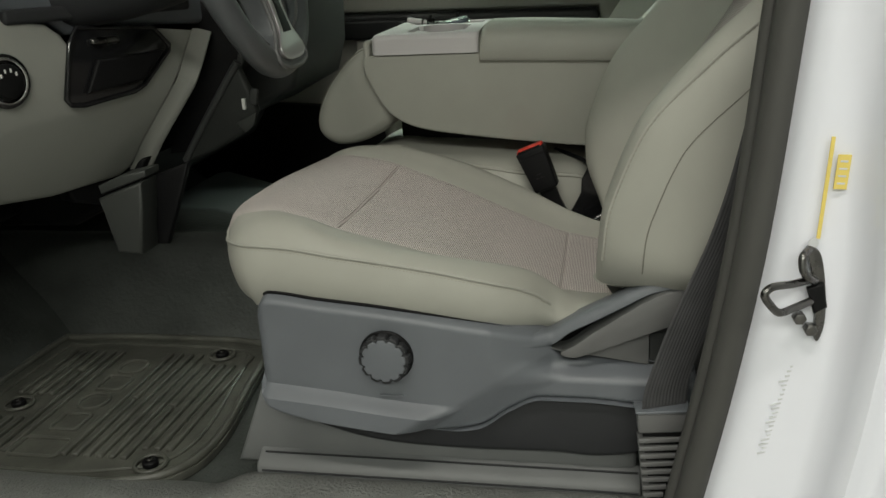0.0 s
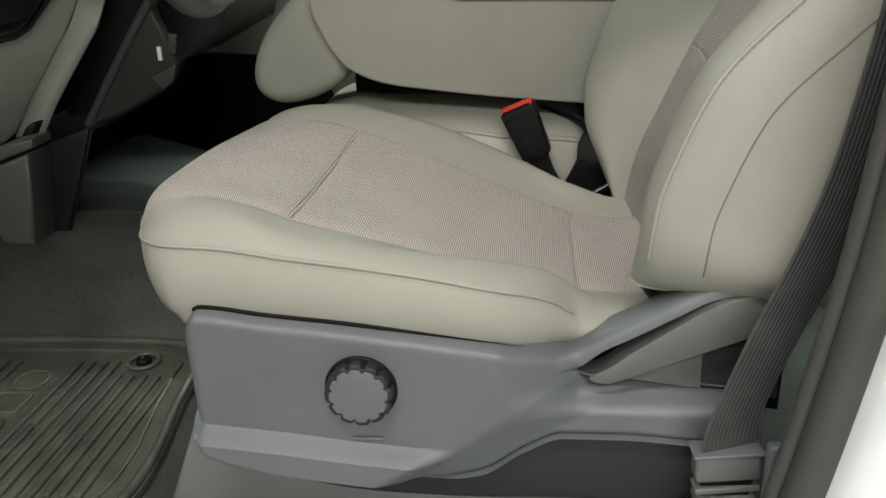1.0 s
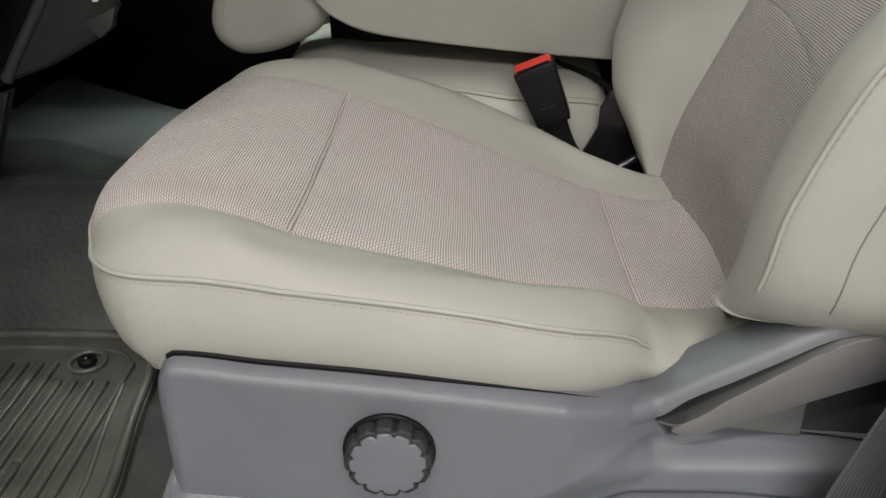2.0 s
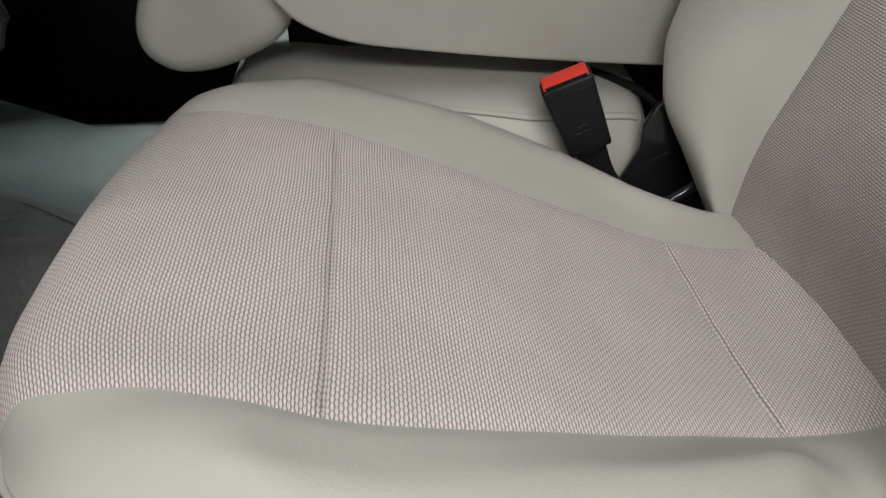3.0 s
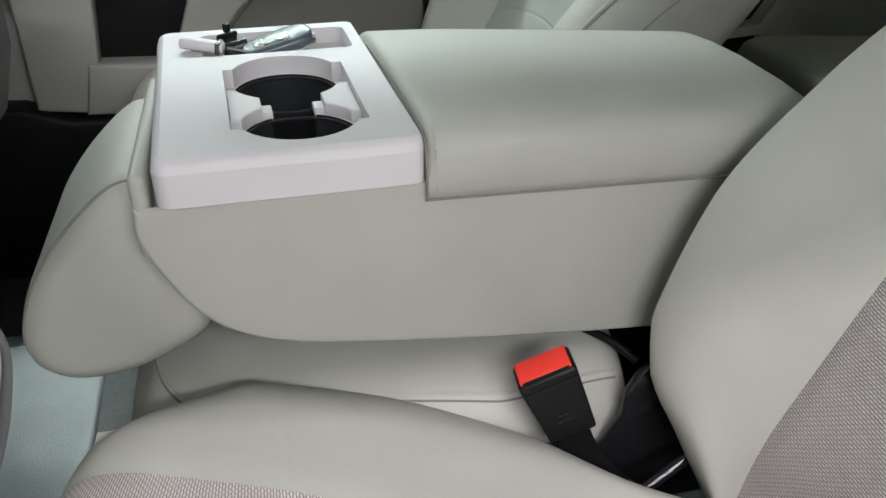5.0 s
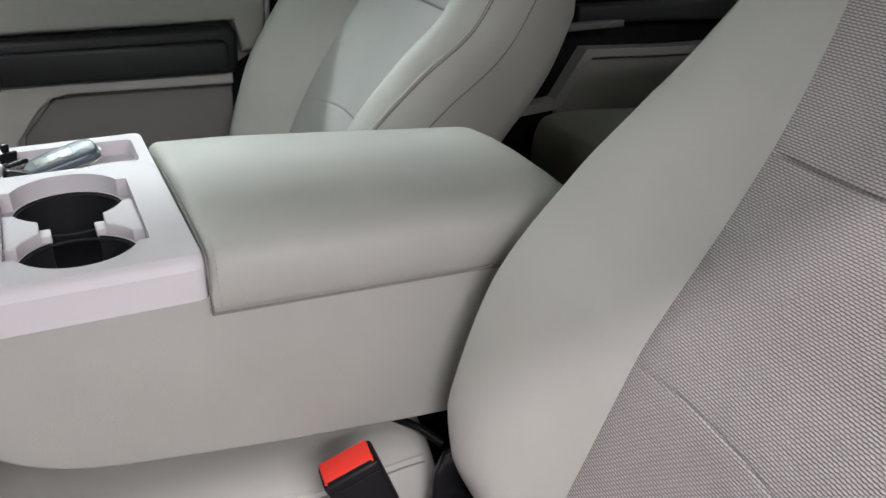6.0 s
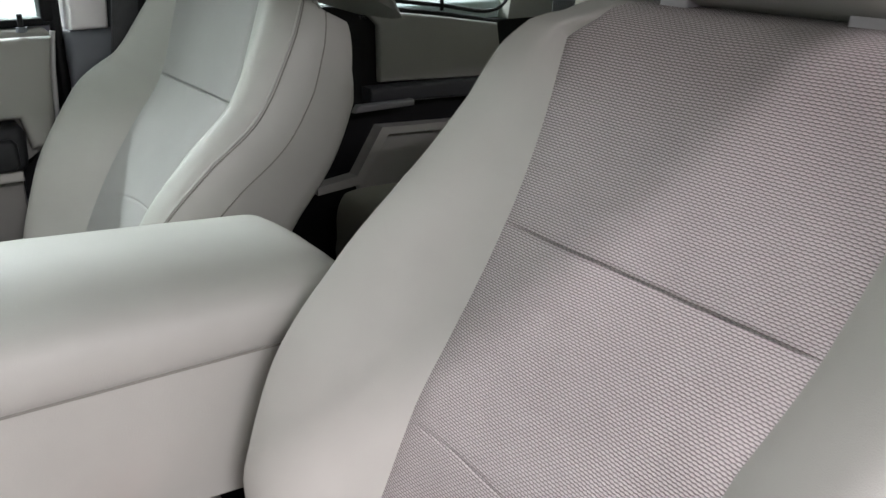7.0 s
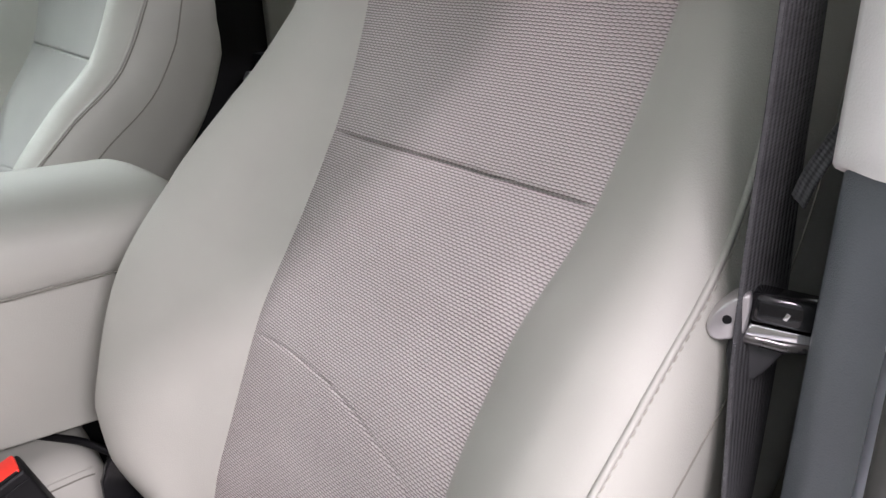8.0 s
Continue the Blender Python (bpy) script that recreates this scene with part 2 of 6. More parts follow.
def prism(outline, axis, lo, hi, r=0.0, seg=3):
    """Outline in the two other axes (in x, y, z order), drawn out along axis from lo to hi, with rounded rims."""
    bm = bmesh.new()
    k = "xyz".index(axis)

    def put(p, w):
        q = list(p)
        q.insert(k, w)
        return bm.verts.new(q)

    low = [put(p, lo) for p in outline]
    high = [put(p, hi) for p in outline]
    n = len(outline)
    bm.faces.new(low[::-1])
    bm.faces.new(high)
    for i in range(n):
        bm.faces.new((low[i], low[(i + 1) % n], high[(i + 1) % n], high[i]))
    bmesh.ops.recalc_face_normals(bm, faces=bm.faces[:])
    if r:
        rim = [e for e in bm.edges if abs(e.verts[0].co[k] - e.verts[1].co[k]) < 1e-6]
        bmesh.ops.bevel(bm, geom=rim, offset=r, segments=seg, profile=0.5, affect="EDGES", clamp_overlap=True)
    return bm


def rounded(outline, n):
    """A closed smooth outline through the points."""
    p = [np.array(q, float) for q in outline]
    k, out = len(p), []
    for i in range(n):
        u = i / n * k
        j, s = int(u), u - int(u)
        a, b, c, d = p[(j - 1) % k], p[j % k], p[(j + 1) % k], p[(j + 2) % k]
        out.append(tuple(0.5 * (2 * b + (c - a) * s + (2 * a - 5 * b + 4 * c - d) * s * s + (3 * b - a - 3 * c + d) * s**3)))
    return out


def tube(path, radius, sides=10, closed=False):
    path = np.array(path, float)
    n = len(path)
    rings, up = [], None
    for i in range(n):
        t = path[(i + 1) % n] - path[i - 1] if closed else path[min(i + 1, n - 1)] - path[max(i - 1, 0)]
        t = t / np.linalg.norm(t)
        if up is None:
            up = np.array((0, 0, 1.0)) if abs(t[2]) < 0.9 else np.array((1.0, 0, 0))
        up = up - t * (up @ t)
        up /= np.linalg.norm(up)
        side = np.cross(t, up)
        rad = radius[i] if hasattr(radius, "__len__") else radius
        rings.append([path[i] + rad * (math.cos(a) * up + math.sin(a) * side) for a in np.linspace(0, 2 * math.pi, sides, endpoint=False)])
    v, f = sheet(np.array(rings), closed=True)
    if closed:
        m = sides
        f += [((n - 1) * m + j, (n - 1) * m + (j + 1) % m, (j + 1) % m, j) for j in range(m)]
    else:
        f += [tuple(range(sides))[::-1], tuple(range((n - 1) * sides, n * sides))]
    return v, f


def ribbon(path, width, thick):
    """A belt along the path, with its width vectors given for each point; returns geometry and UVs in metres."""
    path, width = np.array(path, float), np.array(width, float)
    n = len(path)
    rows, uvs, run = [], [], 0.0
    for i in range(n):
        t = path[min(i + 1, n - 1)] - path[max(i - 1, 0)]
        nrm = np.cross(t, width[i])
        nrm = nrm / np.linalg.norm(nrm) * thick / 2
        if i:
            run += np.linalg.norm(path[i] - path[i - 1])
        w = np.linalg.norm(width[i])
        h = width[i] / 2
        rows.append([path[i] - h - nrm * 0.3, path[i] - h * 0.96 + nrm, path[i] + nrm * 1.15, path[i] + h * 0.96 + nrm, path[i] + h - nrm * 0.3, path[i] + h * 0.96 - nrm, path[i] - nrm * 1.15, path[i] - h * 0.96 - nrm])
        uvs += [(run, s * w) for s in (0, 0.02, 0.5, 0.98, 1, 0.98, 0.5, 0.02)]
    v, f = sheet(np.array(rows), closed=True)
    f += [tuple(range(8))[::-1], tuple(range((n - 1) * 8, n * 8))]
    return (v, f), uvs


def disc(r, y0, y1, n=48, bevel=0.0, scallop=0, depth=0.0):
    """A short cylinder along y, its rim scalloped where asked."""
    pts = []
    for i in range(n):
        a = 2 * math.pi * i / n
        rr = r - depth * max(0.0, math.cos(scallop * a)) ** 3 if scallop else r
        pts.append((rr * math.cos(a), rr * math.sin(a)))
    return prism(pts, "y", y0, y1, bevel, 2)


def stitches(path, normal_lift, step, size):
    """A row of short thread stitches along the path, joined in one mesh."""
    path = np.array(path, float)
    seg = np.r_[0, np.cumsum(np.linalg.norm(np.diff(path, axis=0), axis=1))]
    v, f = [], []
    s = step / 2
    while s < seg[-1] - step:
        a = np.array([np.interp(s, seg, path[:, k]) for k in range(3)]) + normal_lift
        b = np.array([np.interp(s + step * 0.62, seg, path[:, k]) for k in range(3)]) + normal_lift
        t = (b - a) / np.linalg.norm(b - a)
        q = np.cross(t, (0.2, -0.7, 0.7))
        q /= np.linalg.norm(q)
        w = np.cross(q, t)
        k = len(v)
        for c, o in ((a, 0.6), ((a + b) / 2, 1.0), (b, 0.6)):
            v += [c + q * size * o, c + w * size * o, c - q * size * o, c - w * size * o]
        for r in (0, 4):
            f += [(k + r + j, k + r + (j + 1) % 4, k + r + 4 + (j + 1) % 4, k + r + 4 + j) for j in range(4)]
        s += step
    return v, f


MID = 1.477  # the cab's centre line


def flipped(P, flip):
    P = np.array(P, float)
    if flip:
        P = P.copy()
        P[..., 1] = 2 * MID - P[..., 1]
    return P


def cells(P, i0, i1, j0, j1, flip):
    g = flipped(P[i0 : i1 + 1, j0 : j1 + 1], flip)
    v, f = sheet(g)
    return (v, [q[::-1] for q in f] if flip else f)


def between(knots, per):
    """Parameter stations with per steps in every knot interval; returns stations and the index of each knot."""
    out, at = [], []
    for k in range(len(knots) - 1):
        at.append(len(out))
        n = per[k] if hasattr(per, "__len__") else per
        out += list(np.linspace(knots[k], knots[k + 1], n, endpoint=False))
    at.append(len(out))
    return np.array(out + [knots[-1]]), at


# ---- seats ----
def seat_cushion(seat, flip):
    # side profile of the cloth: run along it from the front underside to the back
    prof = [(-0.403, 0.252), (-0.420, 0.270), (-0.436, 0.300), (-0.4435, 0.325), (-0.436, 0.347), (-0.414, 0.3625), (-0.370, 0.368), (-0.322, 0.361), (-0.276, 0.347), (-0.20, 0.322), (-0.10, 0.281), (-0.021, 0.252), (0.03, 0.245), (0.075, 0.250), (0.14, 0.246)]
    ks = list(range(len(prof)))
    px, pz = curve1(ks, [p[0] for p in prof]), curve1(ks, [p[1] for p in prof])
    per = [3, 4, 4, 4, 4, 5, 6, 8, 14, 18, 14, 8, 6, 4]
    S, _ = between(ks, per)
    rel = lambda xs, ys: curve1(xs, ys)
    pipe = rel([-0.44, -0.36, -0.324, -0.26, -0.196, -0.134, -0.073, -0.045, -0.022, 0.02, 0.08], [0.3435, 0.342, 0.3385, 0.3305, 0.3218, 0.3115, 0.2955, 0.2795, 0.256, 0.245, 0.245])
    crest = rel([-0.43, -0.38, -0.27, -0.15, -0.06, -0.03, 0.0, 0.08], [0.004, 0.004, 0.006, 0.026, 0.044, 0.034, 0.012, 0.004])
    crest_in = rel([-0.43, -0.38, -0.27, -0.15, -0.05, 0.03, 0.08], [0.004, 0.006, 0.010, 0.018, 0.020, 0.012, 0.0])
    yfo = rel([-0.43, -0.40, -0.365, -0.33, -0.272, -0.22, -0.15, -0.021, 0.08], [0.899, 0.892, 0.889, 0.886, 0.885, 0.892, 0.911, 0.948, 0.962])
    yfi = rel([-0.43, -0.40, -0.315, -0.276, -0.205, -0.144, -0.021, 0.08], [1.246, 1.240, 1.216, 1.208, 1.195, 1.189, 1.176, 1.16])
    yin = rel([-0.43, -0.38, -0.30, -0.20, -0.10, 0.0, 0.04, 0.08], [1.305, 1.328, 1.339, 1.336, 1.315, 1.252, 1.236, 1.226])
    narrow = rel([-0.43, -0.12, -0.09, -0.06, -0.03, 0.0, 0.08], [0.0, 0.0, 0.004, 0.018, 0.040, 0.050, 0.055])
    low = rel([-0.43, -0.36, -0.07, 0.0, 0.08], [0.262, 0.268, 0.236, 0.230, 0.230])
    chamfer = rel([0.82, 0.832, 0.850, 0.885, 0.904, 0.936, 0.97, 1.02], [0.076, 0.064, 0.046, 0.028, 0.020, 0.008, 0.002, 0.0])
    recede = rel([1.0, 1.075, 1.16, 1.24, 1.285, 1.31, 1.335], [0.0, 0.0, 0.004, 0.017, 0.034, 0.052, 0.086])
    vk = list(range(12))
    V, vat = between(vk, [2, 3, 4, 8, 9, 18, 18, 10, 5, 4, 3])
    # finer stations beside the two cross seams
    extra = []
    for k in (8, 11):
        dx = 0.004 / max(1e-3, abs(px(k + 0.05) - px(k - 0.05)) / 0.1)
        extra += [k + q * dx for q in (-2, -1, -0.6, -0.35, -0.15, 0.15, 0.35, 0.6, 1, 2)]
    S = np.array(sorted(set(np.round(np.r_[S, extra], 6))))
    seamF, seamR = int(np.argmin(abs(S - 8))), int(np.argmin(abs(S - 11)))
    P, UV = np.zeros((len(S), len(V), 3)), np.zeros((len(S), len(V), 2))
    run = np.r_[0, np.cumsum(np.hypot(np.diff(px(S)), np.diff(pz(S))))]
    for i, s in enumerate(S):
        x, zc = float(px(s)), float(pz(s))
        fo, fi, yi = float(yfo(x)), float(yfi(x)), float(yin(x))
        zp = float(pipe(max(x, -0.375)))
        lo = float(low(x))
        na = float(narrow(x))
        ys = [0.860 + na, 0.832 + na, 0.8265 + na, 0.832 + na, 0.832 + na + 0.40 * (fo - 0.832 - na), fo, (fo + fi) / 2, fi, fi + 0.55 * (yi - fi), yi - 0.010, yi, yi - 0.006]
        zs = [lo - 0.03, lo, (lo + zp) / 2 + 0.006, zp, max(zc, zp) * 0.4 + 0.6 * (zc + float(crest(x))), zc + 0.003, zc - 0.002, zc + 0.002, zc + float(crest_in(x)), zc - 0.014, zc - 0.05, zc - 0.12]
        tuck = max(0.0, min(1.0, (-0.28 - x) / 0.155)) if s < 8 else 0.0
        yv, zv = curve1(vk, ys)(V), curve1(vk, zs)(V)
        if s < 8:
            # the nose is highest on the door side and falls toward the tunnel
            away = np.clip((yv - 1.04) / 0.20, 0, 1)
            zv = zv - 0.010 * away * away * (3 - 2 * away) * min(1.0, (8 - s) / 1.7) * max(0.0, min(1.0, (s - 2.5) / 2))
            # toward the front corners every row meets the piping
            near_nose = max(0.0, min(1.0, (7.6 - s) / 2.2))
            near_nose = near_nose * near_nose * (3 - 2 * near_nose)
            edge_z = np.clip((4.7 - V) / 1.7, 0, 1) ** 1.4 * near_nose
            zv = zv * (1 - edge_z) + zp * edge_z
            inner_z = np.clip((V - 7.6) / 1.4, 0, 1) ** 1.5 * near_nose
            zv = zv * (1 - inner_z) + (0.343 - 0.13 * max(0.0, x + 0.40)) * inner_z
        xv = x + np.where(yv < 1.075, chamfer(yv), recede(yv)) * tuck
        groove = 0.0
        for c, depth in ((8, 0.0038), (11, 0.0034)):
            d = (s - c) * abs(px(c + 0.05) - px(c - 0.05)) / 0.1
            groove += depth * math.exp(-((d / 0.0018) ** 2)) + 0.25 * depth * math.exp(-((d / 0.009) ** 2))
        inside = 1 / (1 + np.exp(-(V - 5.08) * 60)) * (1 / (1 + np.exp((V - 6.92) * 60)))
        edge = 0.0025 * np.exp(-(((V - 5) / 0.10) ** 2)) + 0.0025 * np.exp(-(((V - 7) / 0.10) ** 2))
        ripple = np.array([0.0008 * noise.noise((x * 5, y * 5, 3.1)) for y in yv])
        P[i, :, 0], P[i, :, 1], P[i, :, 2] = xv, yv, zv - groove * inside - edge + ripple
        UV[i, :, 0], UV[i, :, 1] = run[i], yv
    end = len(S) - 1
    nose = int(np.argmin(abs(S - 3.25)))
    # side band: hangs from the edge line round the outer side, the front and the inner side
    loop = np.concatenate([P[end:nose:-1, vat[3]], P[nose, vat[3] : vat[9]], P[nose : end + 1, vat[9]]])
    n_out, n_front = end - nose, vat[9] - vat[3]
    # round the front corner evenly along its length
    a, b = n_out - 34, n_out + 12
    reach = np.r_[0, np.cumsum(np.linalg.norm(np.diff(loop[a:b], axis=0), axis=1))]
    even = np.linspace(0, reach[-1], 70)
    corner = np.array([np.interp(even, reach, loop[a:b, k]) for k in range(3)]).T
    for _ in range(160):
        corner[1:-1] = 0.5 * corner[1:-1] + 0.25 * (corner[:-2] + corner[2:])
    loop[a:b] = np.array([np.interp(reach, even, corner[:, k]) for k in range(3)]).T
    P[end:nose:-1, vat[3]], P[nose, vat[3] : vat[9]] = loop[:n_out], loop[n_out : n_out + n_front]
    # the front of the bolster is drawn tight over the foam
    last = int(np.argmin(abs(S - 7.2)))
    top = slice(nose + 1, last)
    fade = np.clip((7.2 - S[top]) / 2.5, 0, 1)[:, None, None]
    j0, j1 = vat[3], vat[5]
    for _ in range(60):
        near = (P[nose : last - 1, j0 + 1 : j1] + P[nose + 2 : last + 1, j0 + 1 : j1] + P[top, j0 : j1 - 1] + P[top, j0 + 2 : j1 + 1]) / 4
        P[top, j0 + 1 : j1] += 0.5 * fade * (near - P[top, j0 + 1 : j1])
    for name, i0, i1 in (("front_insert", nose, seamF), ("centre_insert", seamF, seamR), ("rear_insert", seamR, end)):
        part(name, cells(P, i0, i1, vat[5], vat[7], flip), CLOTH, seat, "taupe woven cloth panel", uv=UV[i0 : i1 + 1, vat[5] : vat[7] + 1].reshape(-1, 2))
    part("outer_bolster", cells(P, nose, end, vat[3], vat[5], flip), VINYL, seat, "smooth greige vinyl bolster")
    part("inner_bolster", cells(P, nose, end, vat[7], vat[9], flip), VINYL, seat, "smooth greige vinyl bolster")
    keep = [0] + [k for k in range(1, len(loop)) if np.linalg.norm(loop[k] - loop[k - 1]) > 0.0004]
    side_of = np.array([k < n_out + n_front * 0.7 for k in keep])
    loop = loop[keep]
    tan = np.gradient(loop, axis=0)
    for _ in range(6):
        tan[1:-1] = (tan[:-2] + 2 * tan[1:-1] + tan[2:]) / 4
    tan /= np.linalg.norm(tan[:, :2], axis=1)[:, None]
    band = []
    for k, p in enumerate(loop):
        out = np.array((tan[k][1], -tan[k][0], 0.0))
        if side_of[k] and out[1] > 0 or not side_of[k] and out[1] < 0 or out[0] > 0.2:
            out = -out
        front = min(1.0, out[0] ** 2) if p[0] < -0.3 else 0.0
        lo = float(low(p[0])) if side_of[k] else p[2] - 0.10
        lo = lo * (1 - front) + 0.254 * front
        if side_of[k] and p[0] > -0.012:
            lo = p[2] - 0.012
        h = p[2] - lo
        bulge = 0.0062 * (1 - front) + 0.004 * front if side_of[k] else 0.010
        sec = []
        for u in np.linspace(0, 1, 12):
            o = bulge * math.sin(math.pi * min(1.0, u * 1.15)) - front * 0.018 * u**1.3 - 0.30 * front * max(0.0, u - 0.72) ** 2 - 0.02 * max(0.0, u - 0.8)
            sec.append(p + out * o - (0, 0, h * u))
        sec.append(sec[-1] - out * 0.03 - (0, 0, 0.012))
        band.append(sec)
    band = flipped(np.array(band), flip)
    v, f = sheet(band)
    part("side_band", (v, f if flip else [q[::-1] for q in f]), VINYL, seat, "greige vinyl side panel")
    # piping with its sewn seam round the outer and front edge
    i0, i1 = int(np.argmin(abs(loop[:150, 0] + 0.034))), int(np.argmin(abs(loop[:, 1] - 1.20) + 9 * (loop[:, 0] > -0.38)))
    line, under = band[i0:i1, 0], band[i0:i1, 1]
    curl = np.array([(0.0065, 0.0110, -0.0190), (0.0068, 0.0078, -0.0120), (0.0058, 0.0050, -0.0060), (0.0034, 0.0022, -0.0020)])
    cord = line if flip else np.concatenate([line[0] + curl, line])
    part("piping", tube(cord + (0, 0, 0.0004), 0.0019, 8), VINYL, seat)
    down = (under - line) / np.linalg.norm(under - line, axis=1)[:, None]
    part("seam_groove", tube(line + down * 0.0022, 0.0004, 6), THREAD, seat)
    part("stitching", stitches(line + down * 0.0042, (0, 0, 0), 0.0042, 0.0005), THREAD, seat)
    return P, S, vat


def seat_back(seat, flip):
    prof = [(0.044, 0.225), (0.052, 0.285), (0.059, 0.320), (0.078, 0.376), (0.103, 0.443), (0.150, 0.515), (0.206, 0.589), (0.243, 0.668), (0.265, 0.731), (0.277, 0.745), (0.300, 0.753), (0.345, 0.754), (0.400, 0.740), (0.42, 0.71)]
    if flip:
        # the far seat stands a little straighter
        prof = [(0.010, 0.225), (0.022, 0.285), (0.033, 0.320), (0.055, 0.373), (0.092, 0.443), (0.140, 0.515), (0.197, 0.588), (0.228, 0.668), (0.252, 0.731), (0.265, 0.745), (0.290, 0.753), (0.335, 0.754), (0.390, 0.740), (0.41, 0.71)]
    ks = list(range(len(prof)))
    px, pz = curve1(ks, [p[0] for p in prof]), curve1(ks, [p[1] for p in prof])
    S, _ = between(ks, [4, 4, 6, 8, 10, 14, 12, 12, 6, 5, 5, 4, 3])
    extra = []
    for k in (4.0, 6):
        dx = 0.004 / (math.hypot(px(k + 0.05) - px(k - 0.05), pz(k + 0.05) - pz(k - 0.05)) / 0.1)
        extra += [k + q * dx for q in (-2, -1, -0.6, -0.35, -0.15, 0.15, 0.35, 0.6, 1, 2)]
    S = np.array(sorted(set(np.round(np.r_[S, extra, np.linspace(3.5, 4.2, 80)], 6))))
    seam = int(np.argmin(abs(S - 6)))
    bc = curve1([0, 1, 2, 3, 4, 5, 6, 7, 8, 9, 10, 13], [0.030, 0.056, 0.070, 0.080, 0.081, 0.071, 0.056, 0.041, 0.024, 0.010, 0.004, 0.0])
    bp = curve1([0, 2, 3, 4, 5, 6, 7, 8, 9, 10, 13], [0.020, 0.031, 0.043, 0.041, 0.027, 0.010, 0.002, -0.015, -0.03, -0.035, -0.03])
    inner = curve1([0, 4.5, 6, 7, 7.5, 8, 9, 13], [1.0, 1.0, 0.985, 0.945, 0.90, 0.80, 0.71, 0.69])
    width = curve1([0, 5, 6, 7, 8, 8.5, 9, 10, 11, 12, 13], [1.0, 1.0, 0.985, 0.955, 0.885, 0.82, 0.745, 0.71, 0.70, 0.69, 0.68])
    lead = curve1([0, 3, 4, 5, 6, 7, 8, 9, 13], [0.006, 0.006, 0.007, 0.012, 0.016, 0.016, 0.012, 0.008, 0.006])
    far_crest = curve1([0, 3, 4, 5, 6, 7, 8, 9, 13], [0.05, 0.066, 0.074, 0.074, 0.052, 0.028, 0.010, 0.005, 0.0])
    near_crest = curve1([0, 3, 4, 5, 6, 7, 8, 13], [0.020, 0.045, 0.045, 0.034, 0.020, 0.010, 0.004, 0.0])
    near_pipe = curve1([0, 3, 4, 5, 6, 7, 8, 13], [0.010, 0.040, 0.036, 0.018, -0.004, -0.018, -0.025, -0.03])
    lean = curve1([0, 2, 3, 4, 5, 6, 7, 13], [-0.004, 0.0, 0.005, 0.010, 0.009, 0.0, 0.0, 0.0])
    vk = list(range(14))
    V, vat = between(vk, [2, 3, 4, 8, 9, 10, 16, 16, 10, 8, 4, 4, 2])
    P, UV = np.zeros((len(S), len(V), 3)), np.zeros((len(S), len(V), 2))
    run = np.r_[0, np.cumsum(np.hypot(np.diff(px(S)), np.diff(pz(S))))]
    for i, s in enumerate(S):
        tx, tz = px(s + 0.02) - px(s - 0.02), pz(s + 0.02) - pz(s - 0.02)
        if s > 8.5:
            tx, tz = px(8.5) - px(8.3), pz(8.5) - pz(8.3)
        n = math.hypot(tx, tz)
        nx, nz = -tz / n, tx / n
        c, p, w = float(bc(s)), float(bp(s)), float(width(s))
        ci = 0.044 - 0.0034 * s if flip else c * (1 - 0.3 * max(0.0, min(1.0, s - 6)))
        wf = max(0.0, min(1.0, (s - 5.2) / 3.4)) * 0.036
        ys = [0.880, 0.838, 0.822, 0.824, 0.838, 0.866, 0.943 - wf, 1.0775, 1.207 + 0.1 * wf, 1.252, 1.286, 1.298, 1.288, 1.235]
        ds = [-0.170, -0.150, -0.095, p - 0.040, p, min(p + float(lead(s)), c), 0.0, -0.003 - 0.016 * max(0.0, 1 - s / 3.0), 0.0, ci * 0.72, ci - 0.003, ci * 0.4 - 0.030, -0.110, -0.170]
        if flip:
            q = float(near_pipe(s))
            ds = [-0.115, -0.095, -0.070, float(far_crest(s)) - 0.045, float(far_crest(s)) - 0.012, float(far_crest(s)), 0.0, -0.003, 0.0, float(near_crest(s)), q, q - 0.048, -0.122, -0.150]
        foot = max(0.0, min(1.0, (2.7 - s) / 2.7)) if not flip else 0.0
        ys = [y - (0.050 * foot**1.3 if k >= 9 else 0.0) for k, y in enumerate(ys)]
        ds = [d - (0.030 * foot if 9 <= k <= 10 else 0.0) for k, d in enumerate(ds)]
        tuck_in = 0.040 * max(0.0, min(1.0, (2.5 - s) / 1.5)) ** 1.5 if not flip else 0.0
        ys = [y + (tuck_in if k <= 4 else 0.8 * tuck_in if k == 5 else 0.0) for k, y in enumerate(ys)]
        taper = 1 - 0.62 * max(0.0, min(1.0, (s - 6.5) / 3.0))
        ds = [d * taper if d < -0.05 else d for d in ds]
        mid = 1.06
        wi = min(1.0, w + 0.055) if flip else float(inner(s))
        ys = [mid + (y - mid) * (1.0 if 6 <= k <= 8 else w if k < 6 else wi) for k, y in enumerate(ys)]
        ys[8] = min(ys[8], ys[9] - 0.006)
        ys[6] = max(ys[6], ys[5] + 0.010)
        yv, dv = curve1(vk, ys)(V), curve1(vk, ds)(V)
        rise_o, rise_i = np.sin(np.clip(6 - V, 0, 1) * math.pi / 2), np.sin(np.clip((V - 8) / 2, 0, 1) * math.pi / 2)
        dv = np.where((V > 5) & (V < 6), ds[5] * rise_o, np.where((V > 8) & (V < 10), ds[10] * rise_i, dv) if not flip else dv)
        groove = 0.0
